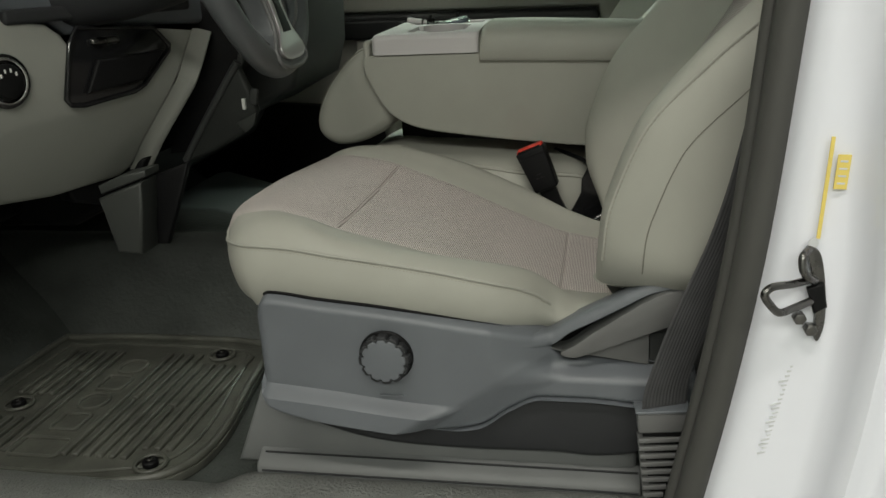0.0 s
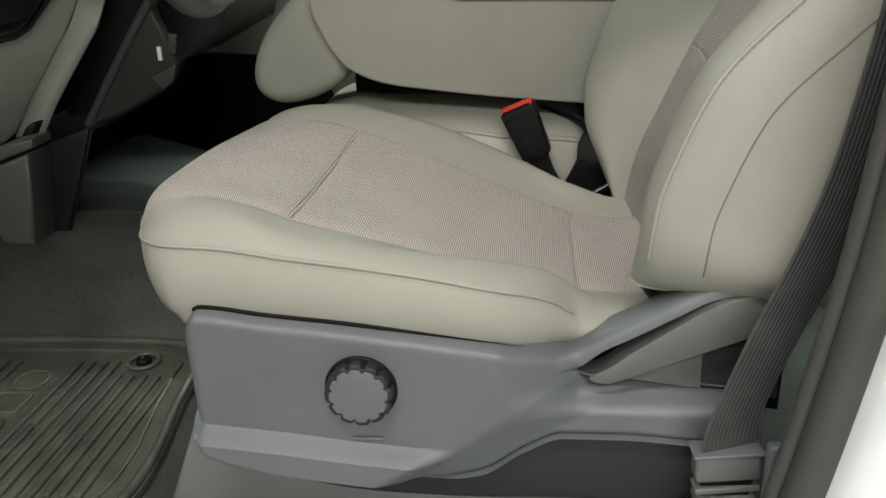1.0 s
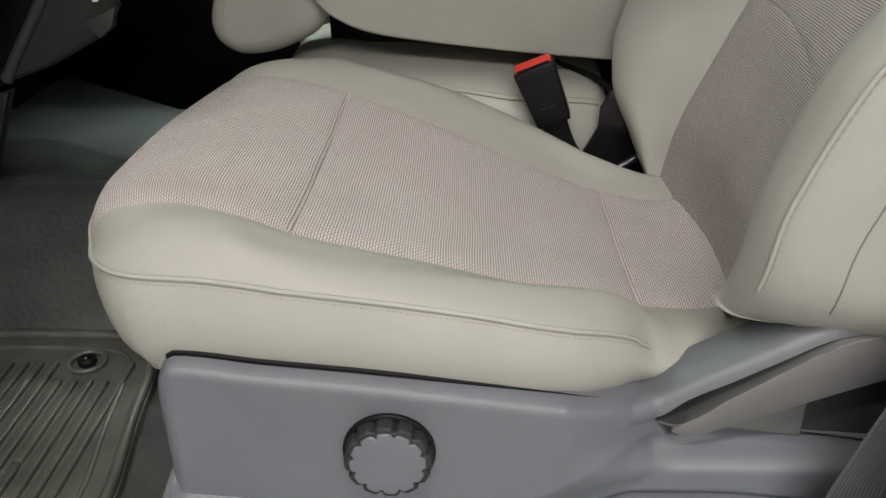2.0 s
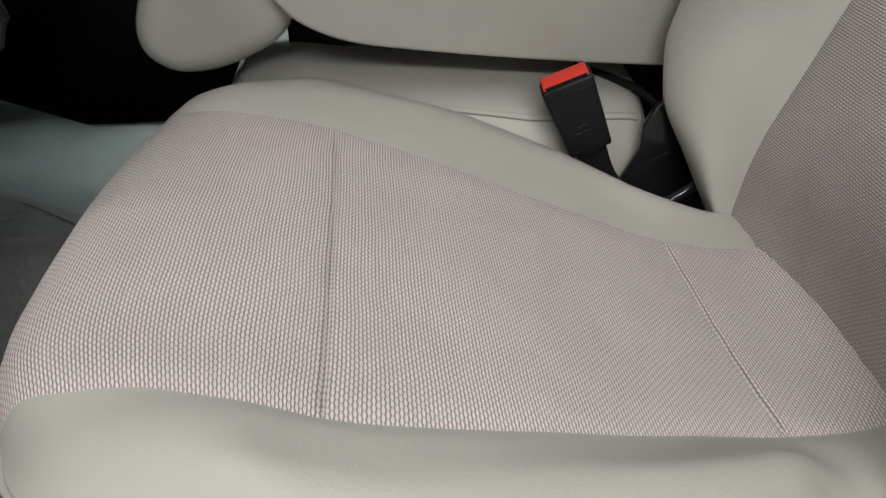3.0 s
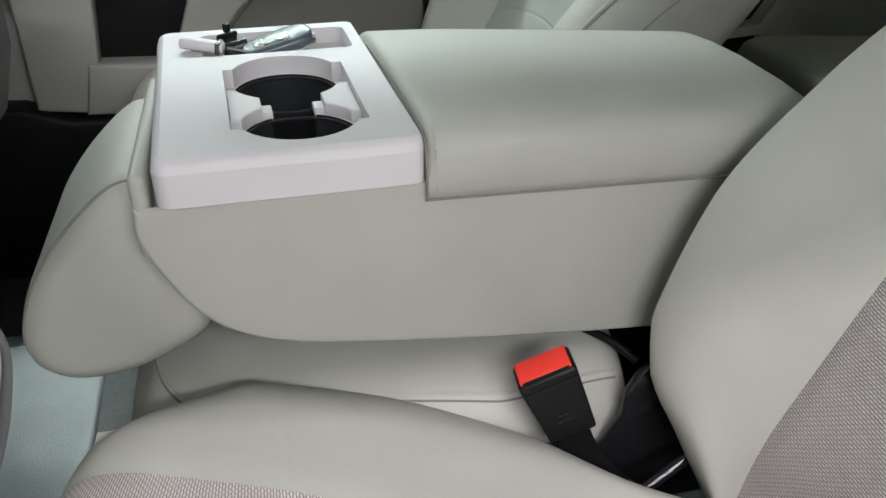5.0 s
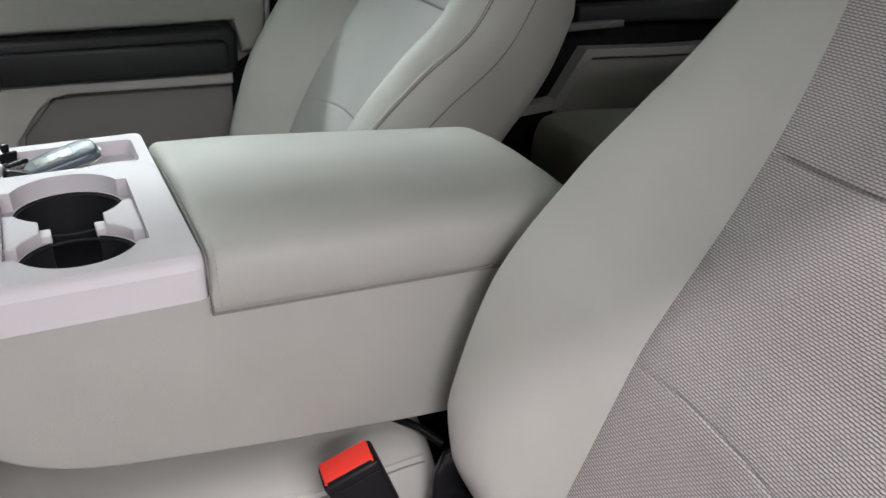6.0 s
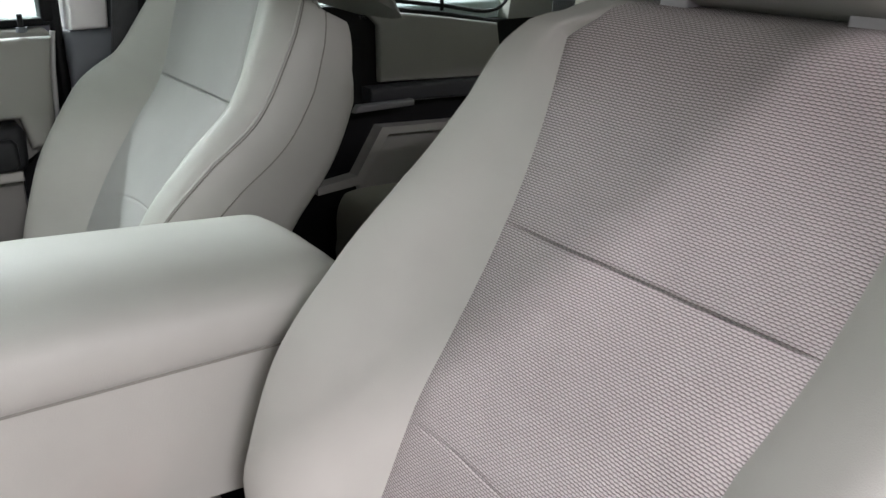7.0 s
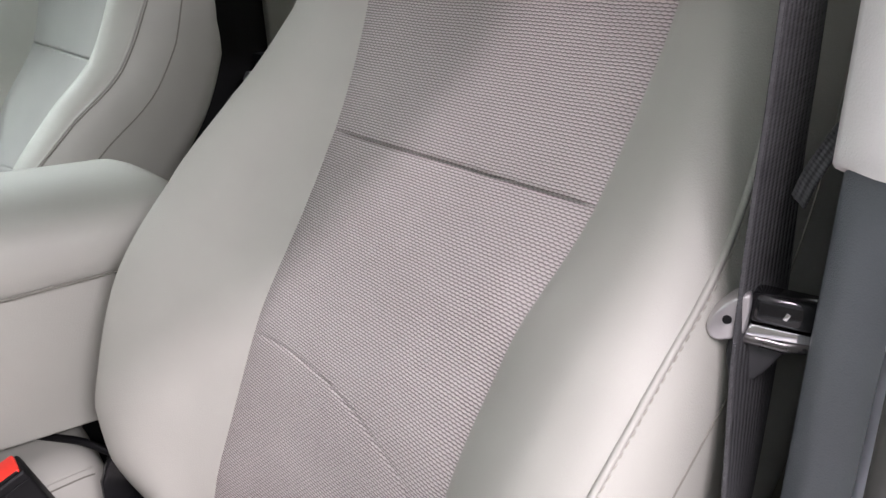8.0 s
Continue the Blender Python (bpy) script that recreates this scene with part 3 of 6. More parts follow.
        for k, depth in ((6, 0.0042), (3.92 + 0.80 * np.clip((8 - V) / 2, 0, 1) - 1.16 * np.clip((8 - V) / 2, 0, 1) ** 2, 0.0015)):
            d = (s - k) * math.hypot(px(s + 0.05) - px(s - 0.05), pz(s + 0.05) - pz(s - 0.05)) / 0.1
            groove = groove + depth * np.exp(-((d / 0.0014) ** 2)) + 0.22 * depth * np.exp(-((d / 0.010) ** 2))
        inside = 1 / (1 + np.exp(-(V - 6.08) * 60)) * (1 / (1 + np.exp((V - 7.92) * 60)))
        edge = 0.0025 * np.exp(-(((V - 6) / 0.10) ** 2)) + 0.0025 * np.exp(-(((V - 8) / 0.10) ** 2)) + 0.0022 * np.exp(-(((V - 3) / 0.12) ** 2))
        dv = dv - groove * inside - edge
        X, Z = float(px(s)) + nx * dv, float(pz(s)) + nz * dv
        if not flip:
            # the cloth stands slightly further back on the tunnel side
            X = X + float(lean(s)) * np.interp(V, [5, 6, 8, 9, 10], [0, -1, 1, 1, 0])
        outer = V < (5.4 if flip else 6.2)
        hem = np.clip((5.4 - V) / 1.2, 0, 1) if flip else np.clip((6.2 - V) / 0.8, 0, 1)
        lift = hem * (0.312 if flip else 0.290) + (1 - hem) * 0.225
        Z = np.where(outer, np.maximum(Z, lift - 0.0001 * (10 - i)), Z)
        P[i, :, 0], P[i, :, 1], P[i, :, 2] = X, yv, Z
        UV[i, :, 0], UV[i, :, 1] = run[i], yv
    end = len(S) - 1
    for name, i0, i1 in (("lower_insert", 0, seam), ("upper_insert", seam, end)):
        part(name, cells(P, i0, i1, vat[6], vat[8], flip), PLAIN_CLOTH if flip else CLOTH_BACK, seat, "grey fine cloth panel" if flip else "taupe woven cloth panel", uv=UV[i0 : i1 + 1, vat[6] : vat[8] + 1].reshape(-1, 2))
    part("back_outer_bolster", cells(P, 0, end, vat[4], vat[6], flip), VINYL, seat, "smooth greige vinyl bolster")
    part("back_inner_bolster", cells(P, 0, end, vat[8], vat[13], flip), VINYL, seat, "smooth greige vinyl bolster")
    part("back_side_panel", cells(P, 0, end, 0, vat[4], flip), VINYL, seat, "greige vinyl side panel")
    # rear shell closes the back
    shell = np.stack([P[:, -1], P[:, 0] * 0.5 + P[:, -1] * 0.5 + (0.02, 0, -0.01), P[:, 0]], axis=1)
    part("back_shell", cells(shell, 0, end, 0, 2, flip), VINYL, seat)
    i1 = int(np.argmin(abs(S - 9.2)))
    i0 = int(np.argmin(abs(S - 1.9)))
    line = flipped(P[i0:i1, vat[4]], flip)
    prv = flipped(P[i0:i1, vat[4] - 1], flip)
    part("back_piping", tube(line, 0.0020, 8), VINYL, seat)
    part("back_seam_groove", tube(line * 0.75 + prv * 0.25, 0.0011, 6), GAP, seat)
    part("back_stitching", stitches(line * 0.35 + prv * 0.65 + (0, -0.0005, 0), (0, 0, 0), 0.0058, 0.0007), THREAD, seat)
    iline, iprv = flipped(P[i0:i1, vat[10]], flip), flipped(P[i0:i1, vat[10] + 1], flip)
    if flip:
        part("back_piping", tube(iline, 0.0020, 8), VINYL, seat)
    part("back_seam_groove", tube(iline * 0.6 + iprv * 0.4, 0.0010, 6), GAP, seat)
    part("side_seam", tube(flipped(P[i0:i1, vat[11]], flip), 0.0010, 6), GAP, seat)
    side = flipped(P[i0:i1, vat[3]], flip)
    part("side_seam", tube(side, 0.0007, 6), GAP, seat)
    # headrest above the backrest
    yc = 1.0775 if not flip else 2 * MID - 1.0775
    bm = block(-0.055, 0.055, -0.135, 0.135, -0.085, 0.095, 0.045, 6)
    for v in bm.verts:
        v.co.x += 0.015 * math.cos(v.co.y * 9)
        v.co.y *= 1 - 0.25 * max(0, v.co.z)
    part("headrest", bm, VINYL, seat, "greige vinyl headrest", at=pose(0.348, yc, 0.837, 0, 16, 0))
    for s in (-0.075, 0.075):
        part("headrest_guide", block(-0.010, 0.010, -0.013, 0.013, -0.012, 0.003, 0.003), TRAY, seat, "light grey plastic post guide", at=pose(0.326, yc + s, 0.758, 0, 10, 0))
        part("headrest_post", tube([(0.348, yc + s, 0.752), (0.372, yc + s, 0.82)], 0.006, 10), CHROME, seat)


def side_shield(seat):
    """Charcoal plastic valance on the door side, with its ledge, the rear arm, the recline lever and the knob."""
    top = curve1([-0.362, -0.357, -0.346, -0.29, -0.224, -0.155, -0.095, -0.072, -0.050, -0.034, -0.026, -0.016, 0.0, 0.08, 0.13], [0.262, 0.279, 0.288, 0.281, 0.274, 0.265, 0.257, 0.254, 0.253, 0.250, 0.243, 0.230, 0.226, 0.219, 0.213])
    bot = curve1([-0.362, -0.356, -0.342, -0.311, -0.236, -0.185, -0.135, -0.11, -0.071, -0.037, 0.01, 0.076, 0.13], [0.176, 0.160, 0.150, 0.140, 0.128, 0.123, 0.121, 0.125, 0.151, 0.166, 0.166, 0.161, 0.156])
    ledge = curve1([-0.365, -0.282, -0.208, -0.134, 0.13], [0.182, 0.174, 0.165, 0.159, 0.15])

    def soft(v, lo, hi):
        v = min(1.0, max(0.0, (v - lo) / (hi - lo)))
        return v * v * (3 - 2 * v)

    def ramp(v, lo, hi):
        v = min(1.0, max(0.0, (v - lo) / (hi - lo)))
        return 0.25 * v * v * (3 - 2 * v) + 0.75 * v

    def inset(x):
        """How far the recliner sits behind the face of the valance."""
        return 0.027 * max(0.0, min(1.0, (x + 0.092) / 0.066)) ** 1.2

    X = np.array(sorted(set(np.round(np.r_[np.linspace(-0.362, 0.13, 220), np.linspace(-0.362, -0.335, 12)], 5))))
    rows = []
    for x in X:
        t, b = float(top(x)), float(bot(x))
        ends = max(0.0, min(1.0, (x + 0.362) / 0.014))
        turn = 0.014 * (1 - math.sqrt(max(0.0, 1 - (1 - ends) ** 2)))
        lg = min(max(float(ledge(x)), b + 0.016), t - 0.03)
        # stations down the face: rounded rim, main face, ledge facet, foot
        zs = np.r_[np.linspace(t - 0.001, t - 0.011, 6), np.linspace(t - 0.014, lg + 0.002, 26), np.linspace(lg, lg - 0.012, 6), np.linspace(lg - 0.0135, b + 0.001, 7)]
        row = [(x, 0.875, t - 0.001), (x, 0.845, t + 0.0005), (x, 0.829 + turn, t + 0.0003)]
        for z in zs:
            d = (x + 0.134) * 0.561 - (z - 0.160) * 0.828
            y = 0.8145 + turn - 0.0165 * ramp(lg - z, 0.0, 0.012) * (1 - ramp(d, -0.012, 0.010)) + 0.0165 * ramp(d, 0.0, 0.040)
            # the lower arm has a shelf under the lever
            if x > -0.035:
                y += 0.014 * soft(z, 0.2185 - 0.10 * max(0.0, x), 0.2215 - 0.10 * max(0.0, x)) * soft(x, -0.020, 0.004)
            rim = min(1.0, (t - 0.001 - z) / 0.009)
            y += 0.0095 * (1 - math.sqrt(max(0.0, 1 - (1 - rim) ** 2)))
            foot = min(1.0, (z - b - 0.001) / 0.006)
            y += 0.006 * (1 - math.sqrt(max(0.0, 1 - (1 - foot) ** 2)))
            row.append((x, y, z))
        row += [(x, 0.826 + turn, b), (x, 0.875, b + 0.003)]
        rows.append([(x, y + inset(x) * soft(z, 0.185, 0.225), z - 0.54 * inset(x) * soft(z, 0.185, 0.225)) for x, y, z in row])
    part("shield_panel", sheet(np.array(rows)), SHIELD, seat, "grained charcoal plastic seat valance")
    part("shield_front_edge", (rows[0], [tuple(range(len(rows[0])))]), SHIELD, seat)
    # black tube draws the shade between the valance top and the cushion
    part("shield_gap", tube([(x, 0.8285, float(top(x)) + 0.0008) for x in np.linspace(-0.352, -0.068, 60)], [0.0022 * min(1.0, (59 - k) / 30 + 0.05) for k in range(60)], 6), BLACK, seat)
    # rear arm running up to the backrest hinge
    crease = curve1([-0.100, -0.083, -0.070, -0.056, -0.033, -0.015, 0.007, 0.033, 0.058, 0.086, 0.117, 0.15], [0.2480, 0.2490, 0.2490, 0.2495, 0.2545, 0.2650, 0.2780, 0.2920, 0.3060, 0.3190, 0.3265, 0.331])
    slot = curve1([-0.100, -0.045, -0.025, -0.006, 0.020, 0.050, 0.086, 0.15], [0.2360, 0.2370, 0.2425, 0.2570, 0.2710, 0.2880, 0.307, 0.318])
    rows = []
    for x in np.linspace(-0.092, 0.15, 60):
        z, low = float(crease(x)), float(slot(x))
        ease = min(1.0, max(0.0, (x + 0.085) / 0.05))
        section = [(0.872, z - 0.016), (0.866, z - 0.011), (0.852, z - 0.006 * ease - 0.001), (0.836, z - 0.0012), (0.824, z - 0.0002), (0.8195, z - 0.0008), (0.8165, z - 0.0026), (0.8148, z - 0.0058), (0.8140, z - 0.0090), (0.8136, low + 0.0012), (0.8148, low), (0.834, low - 0.001)]
        rows.append([(x, y + 0.0016 * (1 - ease) + inset(x), zz - 0.54 * inset(x)) for y, zz in section])
    part("hinge_arm", sheet(np.array(rows)), SHIELD, seat, "charcoal plastic hinge cover")
    sunk = pose(0, 0.027, -0.0146)
    part("hinge_plate", prism([(-0.030, 0.222), (0.0, 0.212), (0.15, 0.190), (0.15, 0.315), (0.04, 0.276), (-0.010, 0.250), (-0.030, 0.240)], "y", 0.838, 0.848), BLACK, seat, at=sunk)
    facet = curve1([-0.0255, -0.015, 0.016, 0.050, 0.070, 0.086, 0.098, 0.115, 0.140], [0.2385, 0.2370, 0.2570, 0.2810, 0.2950, 0.3040, 0.3085, 0.3125, 0.3155])
    face = [(-0.0150, 0.2350), (-0.0155, 0.2320), (-0.010, 0.2290), (0.001, 0.2282), (0.021, 0.2360), (0.052, 0.2490), (0.098, 0.2680), (0.134, 0.2820)] + [(x, float(facet(x))) for x in (0.140, 0.115, 0.098, 0.086, 0.070, 0.050, 0.033, 0.016, 0.0)]
    lever = part("recline_lever", prism(face, "y", 0.811, 0.834, 0.0012, 2), LEVER, seat, "grey plastic recline lever", at=sunk)
    depth = curve1([-0.0255, 0.0, 0.02, 0.05, 0.07, 0.09, 0.14], [0.829, 0.829, 0.829, 0.824, 0.819, 0.817, 0.816])
    strip = [[(x, 0.8112 + 0.004 * max(0.0, (-0.012 - x) / 0.0135), float(facet(x)) - 0.001), (x, 0.812 + 0.004 * max(0.0, (-0.012 - x) / 0.0135), float(facet(x)) + 0.0006), (x, float(depth(x)), float(facet(x)) + 0.0040), (x, float(depth(x)) + 0.006, float(facet(x)) - 0.004)] for x in np.linspace(-0.0255, 0.138, 30)]
    part("lever_top", sheet(np.array(strip)), KICK, lever, "darker upper strip of the lever")
    part("lever_backing", prism([(0.012, 0.2255), (0.080, 0.2160), (0.080, 0.265), (0.05, 0.253)], "y", 0.828, 0.836), LEVER, seat, at=sunk)
    part("arm_backing", prism([(0.081, 0.2150), (0.145, 0.206), (0.145, 0.292), (0.081, 0.266)], "y", 0.830, 0.837), KICK, seat, at=sunk)
    # adjuster knob
    knob = part("adjuster_knob", disc(0.0292, -0.005, 0.010, 120, 0.002, 12, 0.0034), SHIELD_DARK, seat, "round scalloped adjuster knob", at=pose(-0.2085, 0.806, 0.2205, 0, 12, 0))
    part("knob_bezel", disc(0.0312, -0.001, 0.006, 64, 0.0015), BLACK, seat, at=pose(-0.2085, 0.8125, 0.2205))
    part("knob_cap", disc(0.0252, -0.0012, 0.004, 120, 0.0010, 12, 0.0030), SHIELD, knob, at=pose(0, -0.0052, 0))
    part("valance_clip", block(-0.014, 0.014, -0.0008, 0.002, -0.0008, 0.0008, 0.0006), SHIELD, seat, at=pose(-0.206, 0.8125, 0.171))


def seat_base(seat):
    # riser below the valance, floor rail and the rounded track cover
    part("riser", prism([(-0.427, 0.045), (-0.380, 0.160), (-0.30, 0.165), (0.03, 0.165), (0.07, 0.11), (0.07, 0.045)], "y", 0.853, 1.26, 0.006), RISER, seat, "dark plastic seat riser")
    hump = rounded([(-0.335, 0.128), (-0.25, 0.098), (-0.14, 0.09), (-0.03, 0.092), (0.03, 0.090), (0.085, 0.105), (0.10, 0.16), (0.02, 0.175), (-0.15, 0.16), (-0.31, 0.16)], 60)
    part("track_cover", prism(hump, "y", 0.836, 0.865, 0.008), SHIELD_DARK, seat, "black plastic track cover")
    part("riser_lip", prism([(0.830, 0.034), (0.829, 0.053), (0.833, 0.0585), (0.840, 0.0615), (0.848, 0.066), (0.856, 0.070), (0.860, 0.030)], "x", -0.392, 0.075, 0.003), RISER, seat)
    for y, z in ((0.8285, 0.0500), (0.8455, 0.0662)):
        part("rail_rib", tube([(-0.384, y, z), (0.072, y, z)], 0.0014, 6), SHIELD_DARK, seat)


driver = thing("front_seat", "greige vinyl bucket seat with taupe woven cloth inserts", "seat", "front seats")
seat_cushion(driver, False)
seat_back(driver, False)
side_shield(driver)
seat_base(driver)
passenger = thing("front_seat", "greige vinyl seat with woven cloth inserts beside the far door", "seat", "front seats")
seat_cushion(passenger, True)
seat_back(passenger, True)
part("riser", prism([(-0.417, 0.0), (-0.383, 0.225), (0.07, 0.225), (0.07, 0.0)], "y", 1.70, 2.10, 0.006), SHIELD, passenger)


# ---- folded centre seat with armrest console ----
centre = thing("centre_console_seat", "folded greige centre seat used as armrest console", "armrest")


def console_body():
    # near face outline in x and z
    o = [(-0.352, 0.500), (-0.353, 0.478), (-0.340, 0.445), (-0.322, 0.415), (-0.300, 0.396), (-0.262, 0.381), (-0.20, 0.371), (-0.10, 0.359), (0.0, 0.350), (0.10, 0.345), (0.145, 0.35), (0.155, 0.40), (0.140, 0.470), (0.115, 0.490), (-0.15, 0.500)]
    under = [tuple(p) for p in smooth_path(o[:11], 60)]
    bm = prism(under + o[11:], "y", 1.315, 1.610, 0.016, 5)
    bmesh.ops.delete(bm, geom=[f for f in bm.faces if f.normal.z > 0.9 and f.calc_center_median().z > 0.49], context="FACES")
    part("armrest_body", bm, VINYL, centre, "greige vinyl folded backrest")
    part("backrest_edge", block(-0.3525, -0.3415, 1.3155, 1.505, 0.462, 0.5225, 0.0055, 4), VINYL, centre)
    # lid: lofted along x, flat-topped with a soft near shoulder and squared rear corners
    rows = []
    end, fall, near_r, far_r = 0.140, 0.024, 0.016, 0.036

    def arc(x, r):
        q = min(1.0, max(0.0, (x - end + r) / r))
        return r * (1 - math.sqrt(max(0.0, 1 - q * q)))

    X = np.r_[np.linspace(-0.1682, -0.150, 7), np.linspace(-0.13, 0.095, 14), end - 0.042 * np.cos(np.linspace(0, math.pi / 2, 16))]
    for x in X:
        lead = min(1.0, max(0.0, (x + 0.1682) / 0.012))
        drop = 0.011 * (1 - math.sqrt(max(0.0, 1 - (1 - lead) ** 2))) + arc(x, fall) + 0.012 * max(0.0, (x + 0.10) / 0.24)
        z0 = 0.4885 - 0.007 * (x + 0.165) / 0.23 if x < 0.065 else 0.4815
        taper = 0.034 * max(0.0, (x + 0.16) / 0.26)
        sec = []
        for y, z in ((1.330, z0 - 0.002), (1.3135, z0), (1.3105, z0 + 0.008), (1.3100, 0.505), (1.3112, 0.5185), (1.3165, 0.5290), (1.3265, 0.5355), (1.342, 0.5385), (1.37, 0.5402), (1.43, 0.5405), (1.50, 0.5385), (1.545, 0.5345), (1.573, 0.527), (1.590, 0.515), (1.597, 0.50), (1.597, z0), (1.585, z0 - 0.002)):
            zz = max(z - drop, z0 + 0.006) if z > z0 + 0.012 else z
            yy = y + arc(x, near_r) if y < 1.45 else y - arc(x, far_r) - taper * min(1.0, (y - 1.42) / 0.15)
            sec.append((x - 0.048 * (yy - 1.42) * max(0.0, min(1.0, -x / 0.16)), yy, zz))
        rows.append(sec)
    rows = [[(x + 0.0004, y * 0.2 + 1.4575 * 0.8, 0.4885 + (z - 0.4885) * 0.4) for x, y, z in rows[0]]] + rows + [[(end + 0.0005, y * 0.3 + 1.43 * 0.7, 0.478 + (z - 0.478) * 0.3) for _, y, z in rows[-1]]]
    lid = part("armrest_lid", sheet(np.array(rows, float)), VINYL, centre, "padded greige vinyl armrest lid")
    seam = [(x, 1.3112, 0.4875 - 0.007 * min(0.23, x + 0.165) / 0.23) for x in np.linspace(-0.164, 0.130, 40)]
    part("lid_seam", tube(seam, 0.0013, 6), GAP, centre)
    edge = smooth_path([(-0.1660, 1.3115, 0.490), (-0.1665, 1.3115, 0.515), (-0.1660, 1.3165, 0.5270), (-0.1655, 1.335, 0.5335), (-0.1655, 1.43, 0.5360), (-0.1655, 1.52, 0.5330)], 40)
    edge = np.array([(x - 0.048 * (y - 1.42), y, z) for x, y, z in edge])
    part("lid_front_seam", tube(edge + (-0.0025, 0.0, -0.002), 0.0009, 6), GAP, centre)
    part("lid_stitching", stitches(edge + (0.0035, -0.0008, 0.0006), (0, 0, 0), 0.0046, 0.0005), THREAD, lid)


def loop_pts(kind, grow=0.0):
    """Outlines of the cup opening: 'outer' is the rim in the tray, 'wells' the two merged cup holes."""
    cx, ya, yb = -0.2435, 1.3710, 1.4625
    pts = []
    if kind == "outer":
        r, hx = 0.0420 + grow, 0.0465 + grow
        for a in np.linspace(202.4, 337.6, 31):
            pts.append((cx + r * math.cos(radians(a)), ya + r * math.sin(radians(a))))
        pts += [(cx + hx, 1.3560 - grow), (cx + hx, 1.4785 + grow)]
        for a in np.linspace(22.4, 157.6, 31):
            pts.append((cx + r * math.cos(radians(a)), yb + r * math.sin(radians(a))))
        pts += [(cx - hx, 1.4785 + grow), (cx - hx, 1.3560 - grow)]
    else:
        r = 0.0405 + grow
        neck = 0.0155 + grow
        lim = 90 - math.degrees(math.asin(neck / r))
        for a in np.linspace(90 + (90 - lim) - 360, 90 - (90 - lim), 41):
            pts.append((cx + r * math.cos(radians(a)), ya + r * math.sin(radians(a))))
        for a in np.linspace(-90 + (90 - lim), 270 - (90 - lim), 41):
            pts.append((cx + r * math.cos(radians(a)), yb + r * math.sin(radians(a))))
    return pts


def plate_with_holes(outer, holes, z):
    bm = bmesh.new()
    edges = []
    for loop in (outer, *holes):
        vs = [bm.verts.new((x, y, z)) for x, y in loop]
        edges += [bm.edges.new((vs[i], vs[(i + 1) % len(vs)])) for i in range(len(vs))]
    bmesh.ops.triangle_fill(bm, use_beauty=True, use_dissolve=False, edges=edges)
    bmesh.ops.recalc_face_normals(bm, faces=bm.faces[:])
    if sum(f.normal.z for f in bm.faces) < 0:
        bmesh.ops.reverse_faces(bm, faces=bm.faces[:])
    return bm


def ring_wall(loop, z0, z1, inward=True):
    n = len(loop)
    v = [(x, y, z0) for x, y in loop] + [(x, y, z1) for x, y in loop]
    return v, [(i, (i + 1) % n, n + (i + 1) % n, n + i) for i in range(n)]


def rect(x0, x1, y0, y1, r=0.006, n=5):
    pts = []
    for cx, cy, a0 in ((x1 - r, y0 + r, -90), (x1 - r, y1 - r, 0), (x0 + r, y1 - r, 90), (x0 + r, y0 + r, 180)):
        for a in np.linspace(a0, a0 + 90, n):
            pts.append((cx + r * math.cos(radians(a)), cy + r * math.sin(radians(a))))
    return pts


def slant(obs):
    """The tray runs slightly out of square with the car."""
    for ob in obs:
        y0 = ob.matrix_basis.translation.y
        for v in ob.data.vertices:
            v.co.x -= 0.048 * (v.co.y + y0 - 1.42)


